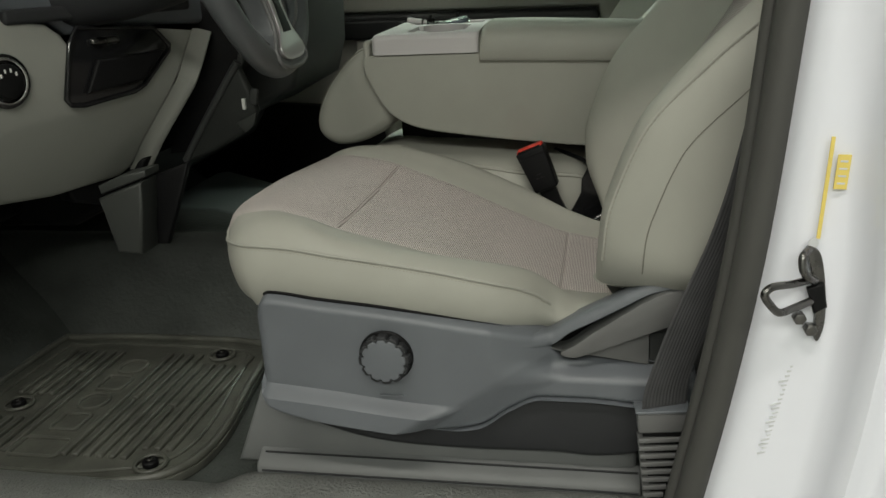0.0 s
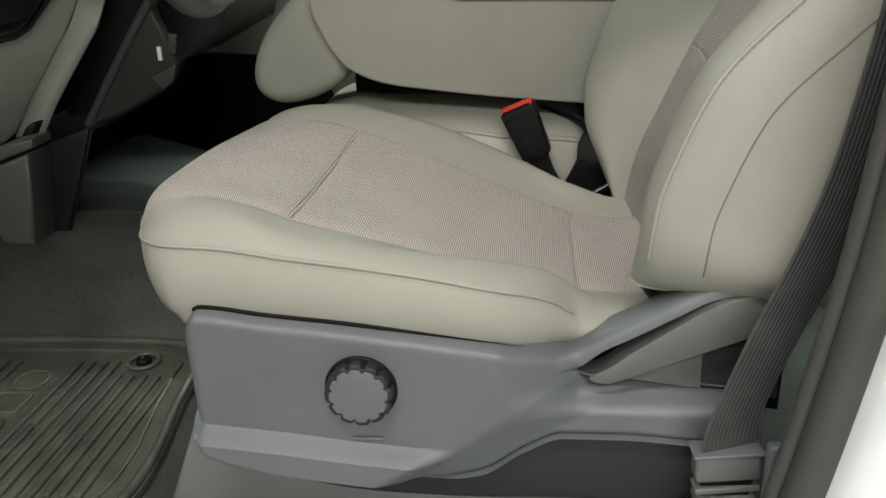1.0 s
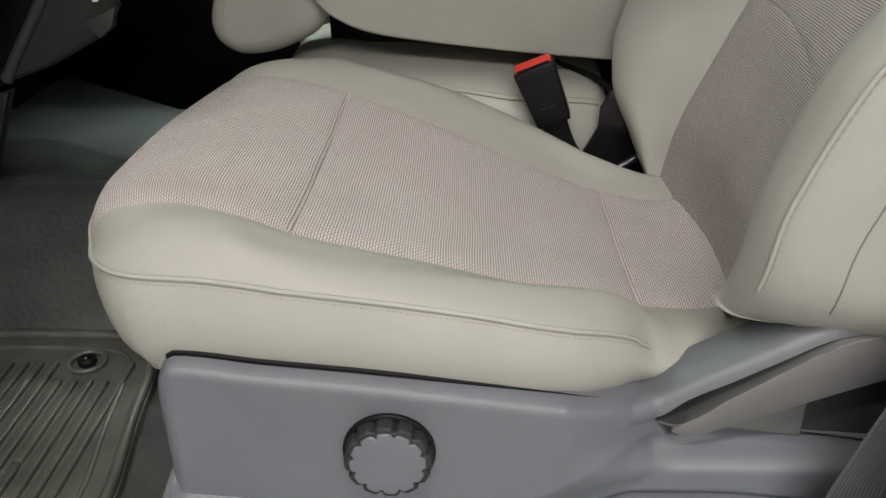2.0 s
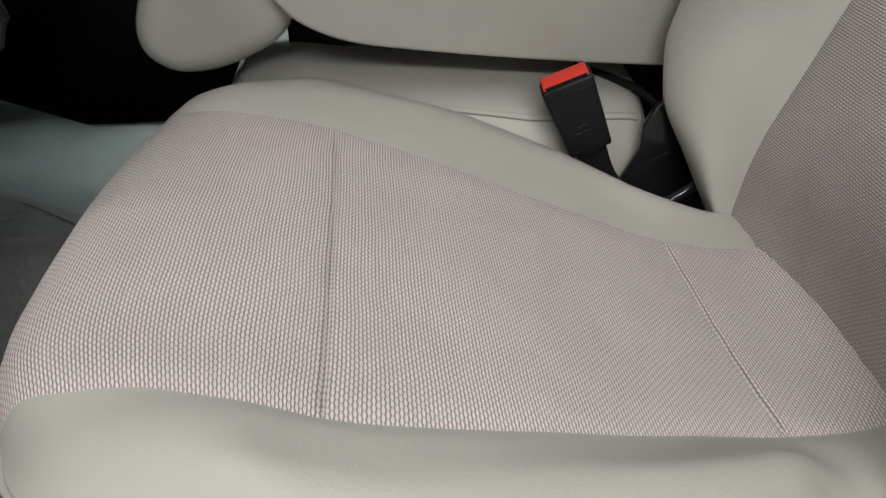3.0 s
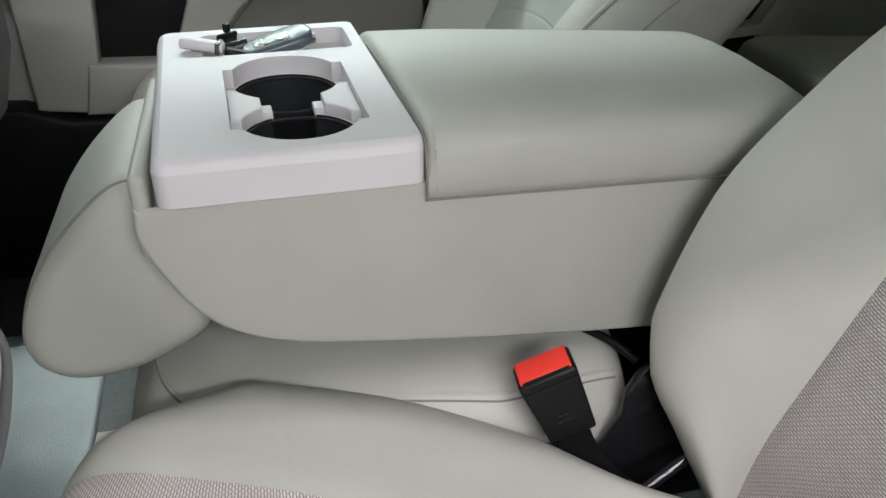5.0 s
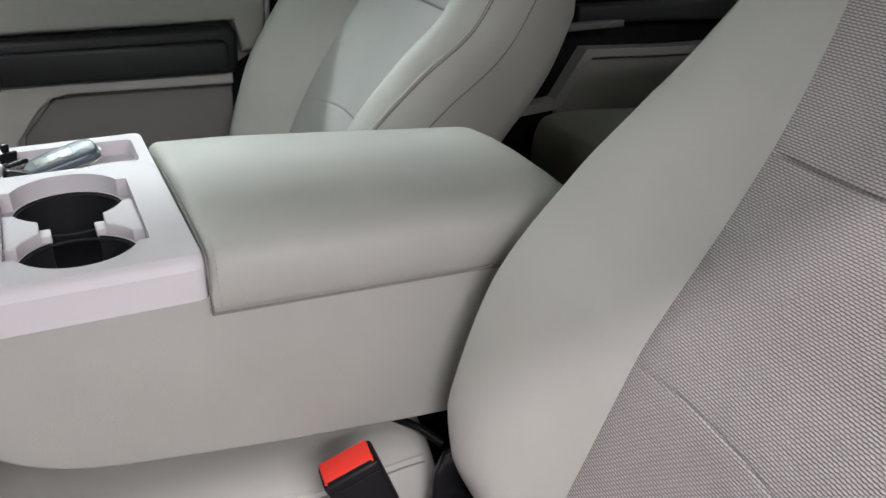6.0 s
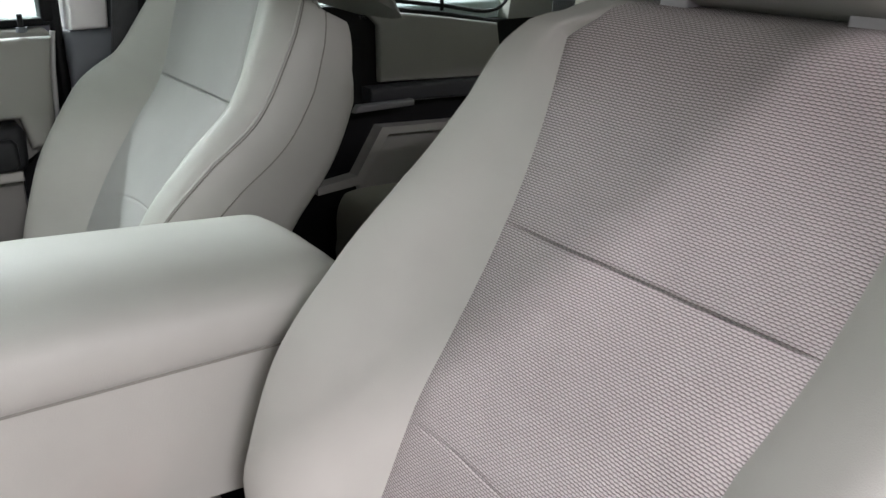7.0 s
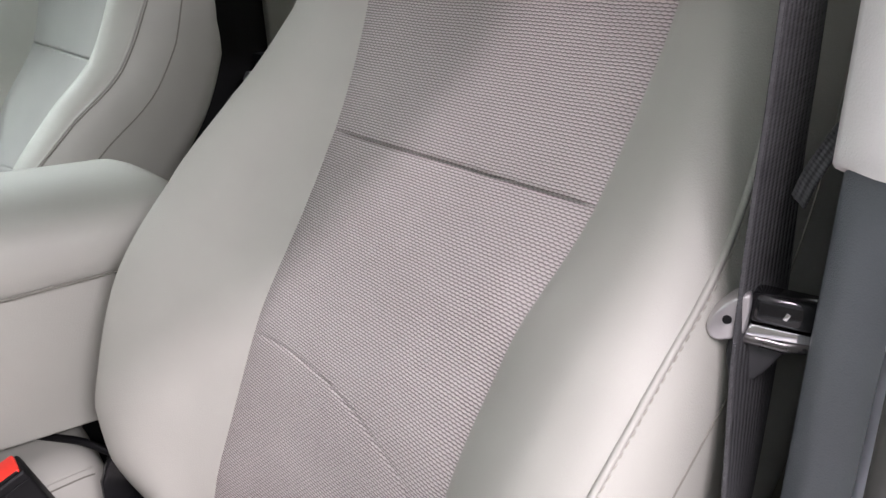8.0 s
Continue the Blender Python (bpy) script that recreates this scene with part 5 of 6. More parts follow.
# ---- dashboard and wheel ----
def dashboard():
    d = thing("dashboard", "grey plastic dashboard with black switch panels", "dashboard")
    turn = Matrix.Translation((-0.780, 0.928, 0.009)) @ Matrix(((0.427, 0.904, 0, 0), (0.904, -0.427, 0, 0), (0, 0, 1, 0), (0, 0, 0, 1)))
    # local axes: x along the panel, y toward the seat, z up
    panel = [(-0.25, 0.60), (0.073, 0.586), (0.110, 0.583), (0.140, 0.574), (0.160, 0.558), (0.169, 0.540), (0.30, 0.556), (0.384, 0.545), (0.349, 0.485), (0.318, 0.437), (0.294, 0.394), (0.280, 0.356), (0.262, 0.345), (0.147, 0.339), (0.022, 0.350), (-0.25, 0.365)]
    knee = prism(panel, "y", -0.05, 0.0, 0.008)
    for cut in (0.46, 0.44, 0.42, 0.40, 0.38, 0.36):
        bmesh.ops.bisect_plane(knee, geom=knee.verts[:] + knee.edges[:] + knee.faces[:], plane_co=(0, 0, cut), plane_no=(0, 0, 1))
    for v in knee.verts:
        # the panel curls under toward the pedals
        low = max(0.0, 0.47 - v.co.z)
        v.co.y -= 0.50 * low + 1.2 * low * low
        v.co.z -= 0.16 * low
    part("knee_panel", knee, DASH, d, "grey-green grained plastic knee panel", at=turn)
    pocket = [(0.146, 0.470), (0.152, 0.462), (0.172, 0.459), (0.258, 0.467), (0.275, 0.474), (0.328, 0.520), (0.330, 0.528), (0.305, 0.556), (0.18, 0.566), (0.166, 0.545)]
    part("bin_bezel", tube([(x, 0.003, z) for x, z in pocket], 0.004, 8, closed=True), GLOSS, d, "gloss black bezel", at=turn)
    part("storage_bin", prism(pocket, "y", 0.0, 0.0035, 0.001), GLOSS, d, "black storage bin", at=turn)
    part("bin_shelf", prism([(0.175, 0.475), (0.27, 0.482), (0.315, 0.522), (0.20, 0.520)], "y", 0.003, 0.014, 0.004), BLACK, d, at=turn)
    part("bin_release", block(0.195, 0.240, 0.004, 0.014, 0.540, 0.550, 0.004), METAL, d, "silver release latch", at=turn)
    sw = part("lamp_switch", prism([(0.066 + 0.034 * math.cos(a), 0.507 + 0.036 * math.sin(a)) for a in np.linspace(0, 2 * math.pi, 40, endpoint=False)], "y", 0.0, 0.004, 0.001), GLOSS, d, "round black headlamp switch", at=turn)
    part("switch_ring", tube([(0.066 + 0.027 * math.cos(a), 0.006, 0.507 + 0.029 * math.sin(a)) for a in np.linspace(0, 2 * math.pi, 40, endpoint=False)], 0.0026, 8, closed=True), CHROME, sw)
    part("switch_dial", prism([(0.066 + 0.021 * math.cos(a), 0.507 + 0.023 * math.sin(a)) for a in np.linspace(0, 2 * math.pi, 40, endpoint=False)], "y", 0.004, 0.016, 0.004), BLACK, sw)
    for a in (40, 75, 110, 145):
        part("switch_mark", block(-0.0012, 0.0012, 0.016, 0.0166, -0.0025, 0.0025, 0), LABELW, sw, at=pose(0.066 + 0.013 * math.cos(radians(a)), 0, 0.507 + 0.015 * math.sin(radians(a))))
    part("upper_dash", prism([(-0.30, 0.606), (0.10, 0.590), (0.150, 0.578), (0.175, 0.556), (0.30, 0.560), (0.42, 0.552), (0.60, 0.62), (0.60, 0.80), (-0.30, 0.80)], "y", -0.30, -0.012, 0.01), SHIELD, d, "charcoal upper dashboard", at=turn)
    part("shelf_block", block(-0.06, 0.050, -0.05, 0.018, 0.590, 0.66, 0.012), SHIELD_DARK, d, at=turn)
    part("vent_blade", block(0.08, 0.38, -0.012, 0.006, 0.565, 0.585, 0.006), SHIELD_DARK, d, at=turn @ pose(0, 0, 0.012, 0, 0, 0))
    part("fuse_cover", prism([(-0.721, 0.324), (-0.645, 0.351), (-0.652, 0.300), (-0.664, 0.236), (-0.704, 0.238)], "y", 1.096, 1.150, 0.005), COLUMN, d, "dark plastic kick cover")
    part("panel_foot", prism([(-0.721, 0.328), (-0.643, 0.3555), (-0.642, 0.366), (-0.684, 0.358), (-0.724, 0.342)], "y", 1.106, 1.150, 0.003), COLUMN, d)
    # black piece paints the shade on the side of the cover facing away
    part("kick_cover_side", prism([(-0.642, 0.352), (-0.585, 0.372), (-0.640, 0.240), (-0.660, 0.240)], "y", 1.135, 1.150, 0.004), BLACK, d)
    edge = np.array(smooth_path([(0.386, 0.0, 0.546), (0.351, 0.0, 0.485), (0.320, 0.0, 0.437), (0.296, 0.0, 0.394), (0.282, 0.0, 0.350)], 24))
    sunk = np.clip(0.47 - edge[:, 2], 0, None)
    edge[:, 1] -= 0.50 * sunk + 1.2 * sunk * sunk
    edge[:, 2] -= 0.16 * sunk
    part("panel_return", sheet(np.array([edge + (dx, dy, dz) for dx, dy, dz in ((-0.004, -0.0015, 0.002), (0.009, -0.0005, 0), (0.018, 0.003, -0.003), (0.026, 0.0065, -0.006), (0.0295, 0.004, -0.008), (0.031, -0.045, -0.008))])), DASH, d, at=turn)
    part("lower_trim", prism([(0.16, 0.36), (0.30, 0.40), (0.30, 0.26), (0.18, 0.30)], "y", -0.13, -0.09, 0.006), BLACK, d, at=turn)
    # column shroud and dark centre stack
    part("column_panel", prism([(-0.84, 0.33), (-0.665, 0.35), (-0.625, 0.40), (-0.59, 0.445), (-0.556, 0.50), (-0.538, 0.60), (-0.78, 0.60)], "y", 1.306, 1.36, 0.006), BLACK, d)
    part("column_shroud", tube(smooth_path([(-0.50, 1.12, 0.665), (-0.62, 1.12, 0.63), (-0.85, 1.12, 0.60)], 8), 0.045, 16), SHIELD_DARK, d)
    part("column_cover", prism([(-0.590, 0.455), (-0.676, 0.333), (-0.617, 0.353), (-0.564, 0.380), (-0.545, 0.395), (-0.530, 0.418), (-0.538, 0.45), (-0.556, 0.495)], "y", 1.288, 1.3055, 0.008, 4), KICKD, d, "dark grey lower steering column cover")
    # lighter tube paints the highlight on the cover's rounded left edge
    part("cover_edge", tube(smooth_path([(-0.672, 1.290, 0.338), (-0.640, 1.290, 0.385), (-0.592, 1.290, 0.452), (-0.556, 1.290, 0.500)], 16), 0.007, 10), KICK, d)
    part("footwell_duct", prism([(-0.569, 0.403), (-0.529, 0.420), (-0.536, 0.398), (-0.552, 0.386)], "y", 1.278, 1.290, 0.002), COLUMN, d)
    part("column_clip", block(-0.003, 0.003, -0.003, 0.003, -0.009, 0.009, 0.001), LABELW, d, "pale plastic clip", at=pose(-0.551, 1.284, 0.433))
    part("column_lug", block(-0.006, 0.006, -0.004, 0.004, -0.013, 0.013, 0.002), KICK, d, at=pose(-0.532, 1.284, 0.445, 0, 12, 0))
    part("stack_panel", prism([(-0.62, 0.385), (-0.52, 0.435), (-0.50, 0.50), (-0.495, 0.62), (-0.54, 0.78), (-1.0, 0.78), (-1.0, 0.36)], "y", 1.43, 1.72, 0.015), KICK, d, "dark centre stack")
    part("stack_base", prism([(-0.86, 0.24), (-0.74, 0.30), (-0.70, 0.36), (-1.0, 0.36), (-1.0, 0.24)], "y", 1.22, 1.75, 0.01), BLACK, d)
    part("passenger_dash", prism([(-0.72, 0.42), (-0.64, 0.50), (-0.62, 0.70), (-0.80, 0.80), (-1.2, 0.80), (-1.2, 0.30), (-0.85, 0.30)], "y", 1.70, 2.15, 0.02), DASH, d)
    part("dash_core", block(-1.28, -0.90, 0.80, 2.15, 0.33, 0.78, 0.02), BLACK, d)
    part("power_socket", tube([(-0.590, 1.366, 0.415), (-0.585, 1.366, 0.440)], 0.005, 14), METAL, d)
    part("trim_strip", tube(smooth_path([(-0.662, 1.304, 0.352), (-0.625, 1.304, 0.402), (-0.59, 1.304, 0.447), (-0.556, 1.304, 0.502), (-0.538, 1.304, 0.60)], 16), 0.006, 8), KICK, d)
    # pedals
    for y, w in ((1.02, 0.05), (1.17, 0.03)):
        part("pedal", block(-0.012, 0.012, -w, w, -0.03, 0.03, 0.006), BLACK, d, at=pose(-1.08, y, 0.17, 0, 30, 0))


dashboard()


def steering_wheel():
    w = thing("steering_wheel", "dark grey leather steering wheel with silver spoke trim", "steering wheel")
    m = pose(-0.444, 1.085, 0.695, 0, -17, 4.4) @ Matrix(((0, 0, 1, 0), (1, 0, 0, 0), (0, 1, 0, 0), (0, 0, 0, 1)))
    # local: x across, y up the wheel, z toward the driver
    R, n = 0.1845, 72
    rim = [(R * math.cos(a), R * 0.985 * math.sin(a), -0.012 * max(0.0, -math.sin(a)) ** 4) for a in np.linspace(0, 2 * math.pi, n, endpoint=False)]
    rad = [0.0165 + 0.0025 * math.cos(2 * a) ** 2 for a in np.linspace(0, 2 * math.pi, n, endpoint=False)]
    part("rim", tube(rim, rad, 16, closed=True), WHEEL, w, "dark grey leather rim", at=m)
    part("hub", prism(rounded([(-0.075, 0.055), (0, 0.07), (0.075, 0.055), (0.07, -0.03), (0.035, -0.075), (-0.035, -0.075), (-0.07, -0.03)], 40), "z", -0.035, 0.025, 0.012), SHIELD_DARK, w, "black airbag hub", at=m)
    mirror = lambda half: rounded(half + [(-x, y) for x, y in reversed(half) if x > 0], 96)
    plate = mirror([(0.028, -0.050), (0.024, -0.110), (0.027, -0.139), (0.040, -0.154), (0.050, -0.164), (0.049, -0.173), (0.038, -0.178), (0.020, -0.1805), (0.0, -0.181)])
    ring = mirror([(0.037, -0.050), (0.032, -0.110), (0.035, -0.138), (0.049, -0.155), (0.062, -0.166), (0.064, -0.176), (0.056, -0.185), (0.030, -0.191), (0.0, -0.192)])
    lower = part("lower_spoke", prism(ring, "z", -0.022, 0.008, 0.004), WHEEL, w, "dark grey lower spoke", at=m)
    part("spoke_ring", tube([(x, y, 0.008) for x, y in ring], 0.0030, 8, closed=True), LEVER, lower)
    spoke = part("spoke_trim", prism(plate, "z", 0.004, 0.013, 0.002), SILVER, w, "satin silver spoke trim", at=m)
    part("trim_slot", prism([(-0.013, -0.048), (0.013, -0.048), (0.012, -0.110), (0.017, -0.146), (-0.017, -0.146), (-0.012, -0.110)], "z", 0.0125, 0.0142, 0.0005), BLACK, spoke, "dark recess in the spoke trim")
    part("trim_edge", tube([(x, y, 0.0118) for x, y in plate], 0.0016, 8, closed=True), SILVER, spoke)
    for s in (-1, 1):
        part("side_spoke", prism([(s * 0.06, 0.03), (s * 0.17, 0.028), (s * 0.17, -0.018), (s * 0.06, -0.02)][:: s], "z", -0.016, 0.006, 0.006), SHIELD, w, at=m)
    part("bright_strip", tube([(0.893 * x, 0.893 * y, z + 0.0075) for x, y, z in rim], 0.0022, 8, closed=True), LEVER, w, "grey line along the inner rim", at=m)
    part("badge", prism([(0.030 * math.cos(a), 0.012 * math.sin(a)) for a in np.linspace(0, 2 * math.pi, 32, endpoint=False)], "z", 0.024, 0.028, 0.001), CHROME, w, at=m)


steering_wheel()


# ---- door pillar on the near side ----
def seal_x(z):
    return float(curve1([-0.1, 0.05, 0.127, 0.26, 0.395, 0.595, 0.80, 1.15], [0.06, 0.098, 0.113, 0.137, 0.156, 0.173, 0.190, 0.225])(z))


def near_pillar():
    Z = np.linspace(-0.05, 1.15, 60)
    # the fold of the pressing swings outward toward the sill
    fold = curve1([-0.05, 0.20, 0.36, 0.49, 0.70, 1.15], [0.092, 0.085, 0.076, 0.060, 0.050, 0.050])
    rows = []
    for z in Z:
        c = seal_x(z)
        out = float(fold(z)) - 0.062
        rows.append([(c + dx + (out if dx > 0.055 else 0.0), y, z) for dx, y in ((0.004, 0.762), (0.008, 0.742), (0.013, 0.720), (0.018, 0.706), (0.024, 0.696), (0.034, 0.692), (0.046, 0.688), (0.057, 0.685), (0.063, 0.681), (0.069, 0.674), (0.075, 0.662), (0.079, 0.650), (0.085, 0.644), (0.094, 0.646), (0.103, 0.650), (0.111, 0.647), (0.117, 0.636), (0.124, 0.628), (0.135, 0.624), (0.150, 0.622), (0.30, 0.645), (1.2, 0.645))])
    body = tagged(part("door_jamb", sheet(np.array(rows)), PAINT), "white painted door jamb and pillar", "car body", kind="structure")
    s = np.array([(seal_x(z) + 0.004, 0.724, z) for z in Z])
    sl = tagged(part("door_seal", tube(s, 0.0145, 14), SEAL), "dark grey rubber door seal", "door seal", kind="structure")
    part("seal_lip", tube(s + (-0.013, 0.014, 0), 0.008, 10), SEAL, sl)
    # inside trim: charcoal below, light above
    rows = []
    for z in np.linspace(-0.02, 0.668, 30):
        c = seal_x(z)
        bow = 0.006 * math.sin(z * 4)
        rows.append([(c + dx, y + bow, z) for dx, y in ((-0.002, 0.748), (0.002, 0.766), (0.010, 0.782), (0.026, 0.790), (0.09, 0.792), (0.16, 0.788), (0.22, 0.775))])
    tagged(part("pillar_trim", sheet(np.array(rows)), SHIELD), "charcoal lower pillar trim", "trim", kind="structure")
    rows = []
    shape = ((-0.012, 0.748), (-0.008, 0.768), (0.000, 0.785), (0.014, 0.7935), (0.06, 0.796), (0.15, 0.792), (0.21, 0.779))
    for u in np.r_[-0.004, 0.0, 0.004, np.linspace(0.02, 1, 20)]:
        row = []
        for dx, y in shape:
            foot = 0.650 - 0.40 * max(0.0, min(dx, 0.07))
            z = foot + (1.13 - foot) * max(0.0, u)
            row.append((seal_x(z) + dx, y - (0.006 if u < 0 else 0.0015 if u == 0 else 0.0), z))
        rows.append(row)
    tagged(part("upper_pillar_trim", sheet(np.array(rows)), PILLARTRIM), "light grey upper pillar trim", "trim", kind="structure")
    vent = thing("trim_vent", "dark slotted trim cover at the pillar foot", "vent")
    part("vent_panel", block(0.118, 0.165, 0.772, 0.784, 0.06, 0.20, 0.004), SHIELD, vent)
    for k in range(6):
        part("vent_slot", block(-0.004, 0.004, -0.001, 0.003, -0.022, 0.022, 0.001), BLACK, vent, at=pose(0.125 + 0.008 * k, 0.786, 0.11 + 0.006 * k, 0, 18, 0))


near_pillar()


def striker():
    s = thing("door_striker", "bare steel door latch striker bolted on the jamb", "latch")
    m = pose(0.200, 0.684, 0.358, 0, -9, 6)
    part("striker_plate", prism(rounded([(0.000, 0.040), (0.005, 0.041), (0.011, 0.032), (0.012, 0.0), (0.009, -0.028), (0.003, -0.043), (0.000, -0.039), (0.003, -0.012), (0.002, 0.012), (0.001, 0.028)], 44), "y", -0.003, 0.004, 0.001), METAL, s, at=m)
    part("striker_loop", tube(smooth_path([(0.004, -0.002, 0.014), (-0.016, -0.012, 0.016), (-0.032, -0.020, 0.020), (-0.040, -0.024, 0.019), (-0.042, -0.025, 0.014), (-0.036, -0.024, 0.002), (-0.030, -0.022, -0.003), (-0.016, -0.014, -0.004), (0.004, -0.002, -0.005)], 44), 0.0034, 10), METAL, s, "bent steel latch loop", at=m)
    part("upper_loop", tube(smooth_path([(0.002, -0.002, 0.040), (-0.006, -0.010, 0.037), (-0.007, -0.012, 0.026), (-0.002, -0.010, 0.017), (0.004, -0.004, 0.012)], 24), 0.0034, 10), METAL, s, at=m)
    part("striker_web", prism([(-0.004, 0.008), (0.010, 0.010), (0.011, -0.012), (0.000, -0.016)], "y", -0.008, -0.002, 0.002), BLACK, s, at=m)
    for x, z in ((-0.012, -0.018), (-0.004, -0.030)):
        part("bolt", disc(0.0055, -0.009, 0.0, 6, 0.001), METAL, s, at=m @ pose(x, -0.001, z, 0, 12, 0))


striker()


def jamb_labels():
    lab = thing("warning_label", "small yellow and white label stuck on the jamb", "label")
    c = pose(0.2175, 0.6835, 0.448, 0, 3, 3)
    part("label_stripe", block(-0.015, -0.012, -0.0008, 0.0003, -0.042, 0.042, 0), LABELY, lab, "yellow border stripe", at=c)
    part("label_block", block(-0.008, 0.002, -0.001, 0.0003, 0.0, 0.028, 0), LABELY, lab, at=c)
    for k in range(4):
        part("text_bar", block(-0.006, 0.0, -0.0013, 0.0, 0.004 + 0.006 * k, 0.0055 + 0.006 * k, 0), INK, lab, at=c)
    part("label_dot", disc(0.004, -0.001, 0.0, 20), INK, lab, at=pose(0.199, 0.6850, 0.402))
    cert = thing("certification_label", "faint clear label with grey print on the jamb", "label")
    for k in range(20):
        part("text_bar", block(-0.008 + 0.007 * random.random(), 0.008 - 0.007 * random.random(), -0.0008, 0.0003, -0.0008, 0.0008, 0), INK, cert, at=pose(0.192 - 0.0010 * k, 0.6882, 0.288 - 0.0046 * k, 0, -12, 8))


jamb_labels()


# ---- far doors, rear seat, roof ----
def glass_pane(name, geo, label):
    g = bpy.data.materials.get("tinted_glass")
    if not g:
        g = bpy.data.materials.new("tinted_glass")
        g.use_nodes = True
        p = g.node_tree.nodes["Principled BSDF"]
        p.inputs["Base Color"].default_value = (0.82, 0.93, 0.87, 1)
        p.inputs["Roughness"].default_value = 0.0
        p.inputs["Transmission Weight"].default_value = 1.0
        p.inputs["IOR"].default_value = 1.05
    ob = part(name, geo, g, flat=True)
    ob.visible_shadow = False
    return tagged(ob, label, "window", kind="structure")


def far_doors():
    d = tagged(thing("door_1", "", ""), "closed far front door with grey trim and black armrest", "door", kind="structure")
    part("door_skin", block(-1.34, 0.095, 2.185, 2.25, -0.15, 0.66, 0.01), PAINT, d, "white door skin")
    part("door_panel", prism([(-1.33, 0.0), (0.0, 0.0), (0.002, 0.440), (0.050, 0.470), (0.064, 0.50), (0.069, 0.587), (0.077, 0.640), (0.070, 0.648), (-1.33, 0.655)], "y", 2.150, 2.184, 0.006), DOORGREY, d, "grey grained plastic door trim")
    # black piece stands in for the shade at the rear edge of the door
    part("shut_face", prism([(0.006, 0.0), (0.094, 0.0), (0.094, 0.60), (0.075, 0.56), (0.066, 0.48), (0.006, 0.43)], "y", 2.165, 2.1845), BLACK, d, "black piece standing in for shade at the door's rear edge")
    part("upper_panel", prism([(-1.0, 0.529), (0.010, 0.519), (0.020, 0.47), (0.048, 0.472), (0.060, 0.50), (0.066, 0.587), (0.074, 0.638), (-1.0, 0.648)], "y", 2.126, 2.152, 0.010), DOORGREY, d)
    part("armrest_band", prism([(-1.0, 0.468), (-0.33, 0.452), (0.0, 0.441), (0.010, 0.450), (0.013, 0.500), (0.004, 0.516), (-1.0, 0.526)], "y", 2.112, 2.152, 0.010), BAND, d, "black padded armrest band")
    part("band_pad", prism([(-1.0, 0.470), (-0.336, 0.455), (-0.336, 0.505), (-1.0, 0.512)], "y", 2.100, 2.114, 0.007), BAND, d, "black armrest pad")
    part("band_pad", prism([(-0.325, 0.455), (-0.012, 0.446), (-0.004, 0.455), (-0.004, 0.488), (-0.012, 0.496), (-0.325, 0.503)], "y", 2.100, 2.114, 0.007), BAND, d, "black armrest pad")
    part("band_groove", block(-0.335, -0.326, 2.106, 2.13, 0.45, 0.52, 0.001), BLACK, d)
    part("pocket_frame", prism([(-0.36, 0.4535), (0.0, 0.4415), (0.0, 0.424), (-0.240, 0.4325), (-0.265, 0.428), (-0.285, 0.412), (-0.318, 0.370), (-0.350, 0.27), (-0.372, 0.27), (-0.392, 0.341), (-0.356, 0.437)], "y", 2.118, 2.152, 0.005), DOORGREY, d)
    part("recess_panel", prism([(-0.255, 0.430), (0.0, 0.422), (0.0, 0.18), (-0.36, 0.18), (-0.31, 0.370)], "y", 2.145, 2.1535, 0.003), DOORSHADE, d, "grey door insert, coloured darker for the armrest's shade")
    part("handle_pocket", prism([(-0.50, 0.460), (-0.345, 0.452), (-0.38, 0.335), (-0.51, 0.338)], "y", 2.146, 2.1525, 0.002), BLACK, d, "black pull pocket")
    part("pocket_shelf", prism([(-0.512, 0.347), (-0.385, 0.341), (-0.368, 0.313), (-0.368, 0.262), (-0.53, 0.270)], "y", 2.104, 2.152, 0.007), DOORGREY, d)
    # map pocket in black: the shade over the lower door is put into its colour
    part("door_bin", prism([(-0.62, 0.0), (0.06, 0.0), (0.06, 0.20), (-0.36, 0.260), (-0.55, 0.266), (-0.62, 0.29), (-1.3, 0.33), (-1.3, 0.0)], "y", 2.100, 2.152, 0.01), BLACK, d, "map pocket, painted black for the shade low on the door")
    part("front_frame", prism([(-0.60, 0.459), (-0.487, 0.456), (-0.498, 0.347), (-0.515, 0.268), (-0.60, 0.278)], "y", 2.114, 2.152, 0.008), DOORGREY, d)
    part("lock_pin", tube([(0.036, 2.140, 0.645), (0.036, 2.140, 0.672)], 0.004, 10), BLACK, d)
    part("pin_collar", tube([(0.036, 2.140, 0.646), (0.036, 2.140, 0.653)], 0.008, 10), SHIELD, d)
    part("window_frame", block(0.070, 0.096, 2.16, 2.20, 0.655, 1.10, 0.006), BLACK, d)
    part("window_sill", block(-1.0, 0.09, 2.165, 2.19, 0.650, 0.662, 0.003), BLACK, d)
    glass_pane("window_1", block(-0.95, 0.08, 2.18, 2.184, 0.655, 1.10, 0), "closed side window, bright outside")
    # far pillar
    tagged(part("pillar_far", block(0.098, 0.33, 2.150, 2.25, -0.1, 0.642, 0.012), SHIELD), "charcoal lower pillar trim", "trim", kind="structure")
    tagged(part("pillar_far_top", prism([(0.106, 0.6425), (0.163, 0.6425), (0.20, 1.12), (0.115, 1.12)], "y", 2.140, 2.25, 0.008), PILLARTRIM), "light grey upper pillar trim", "trim", kind="structure")
    tagged(part("pillar_far_back", block(0.165, 0.34, 2.165, 2.25, 0.60, 1.12, 0.01), SHIELD_DARK), "dark pillar trim", "trim", kind="structure")
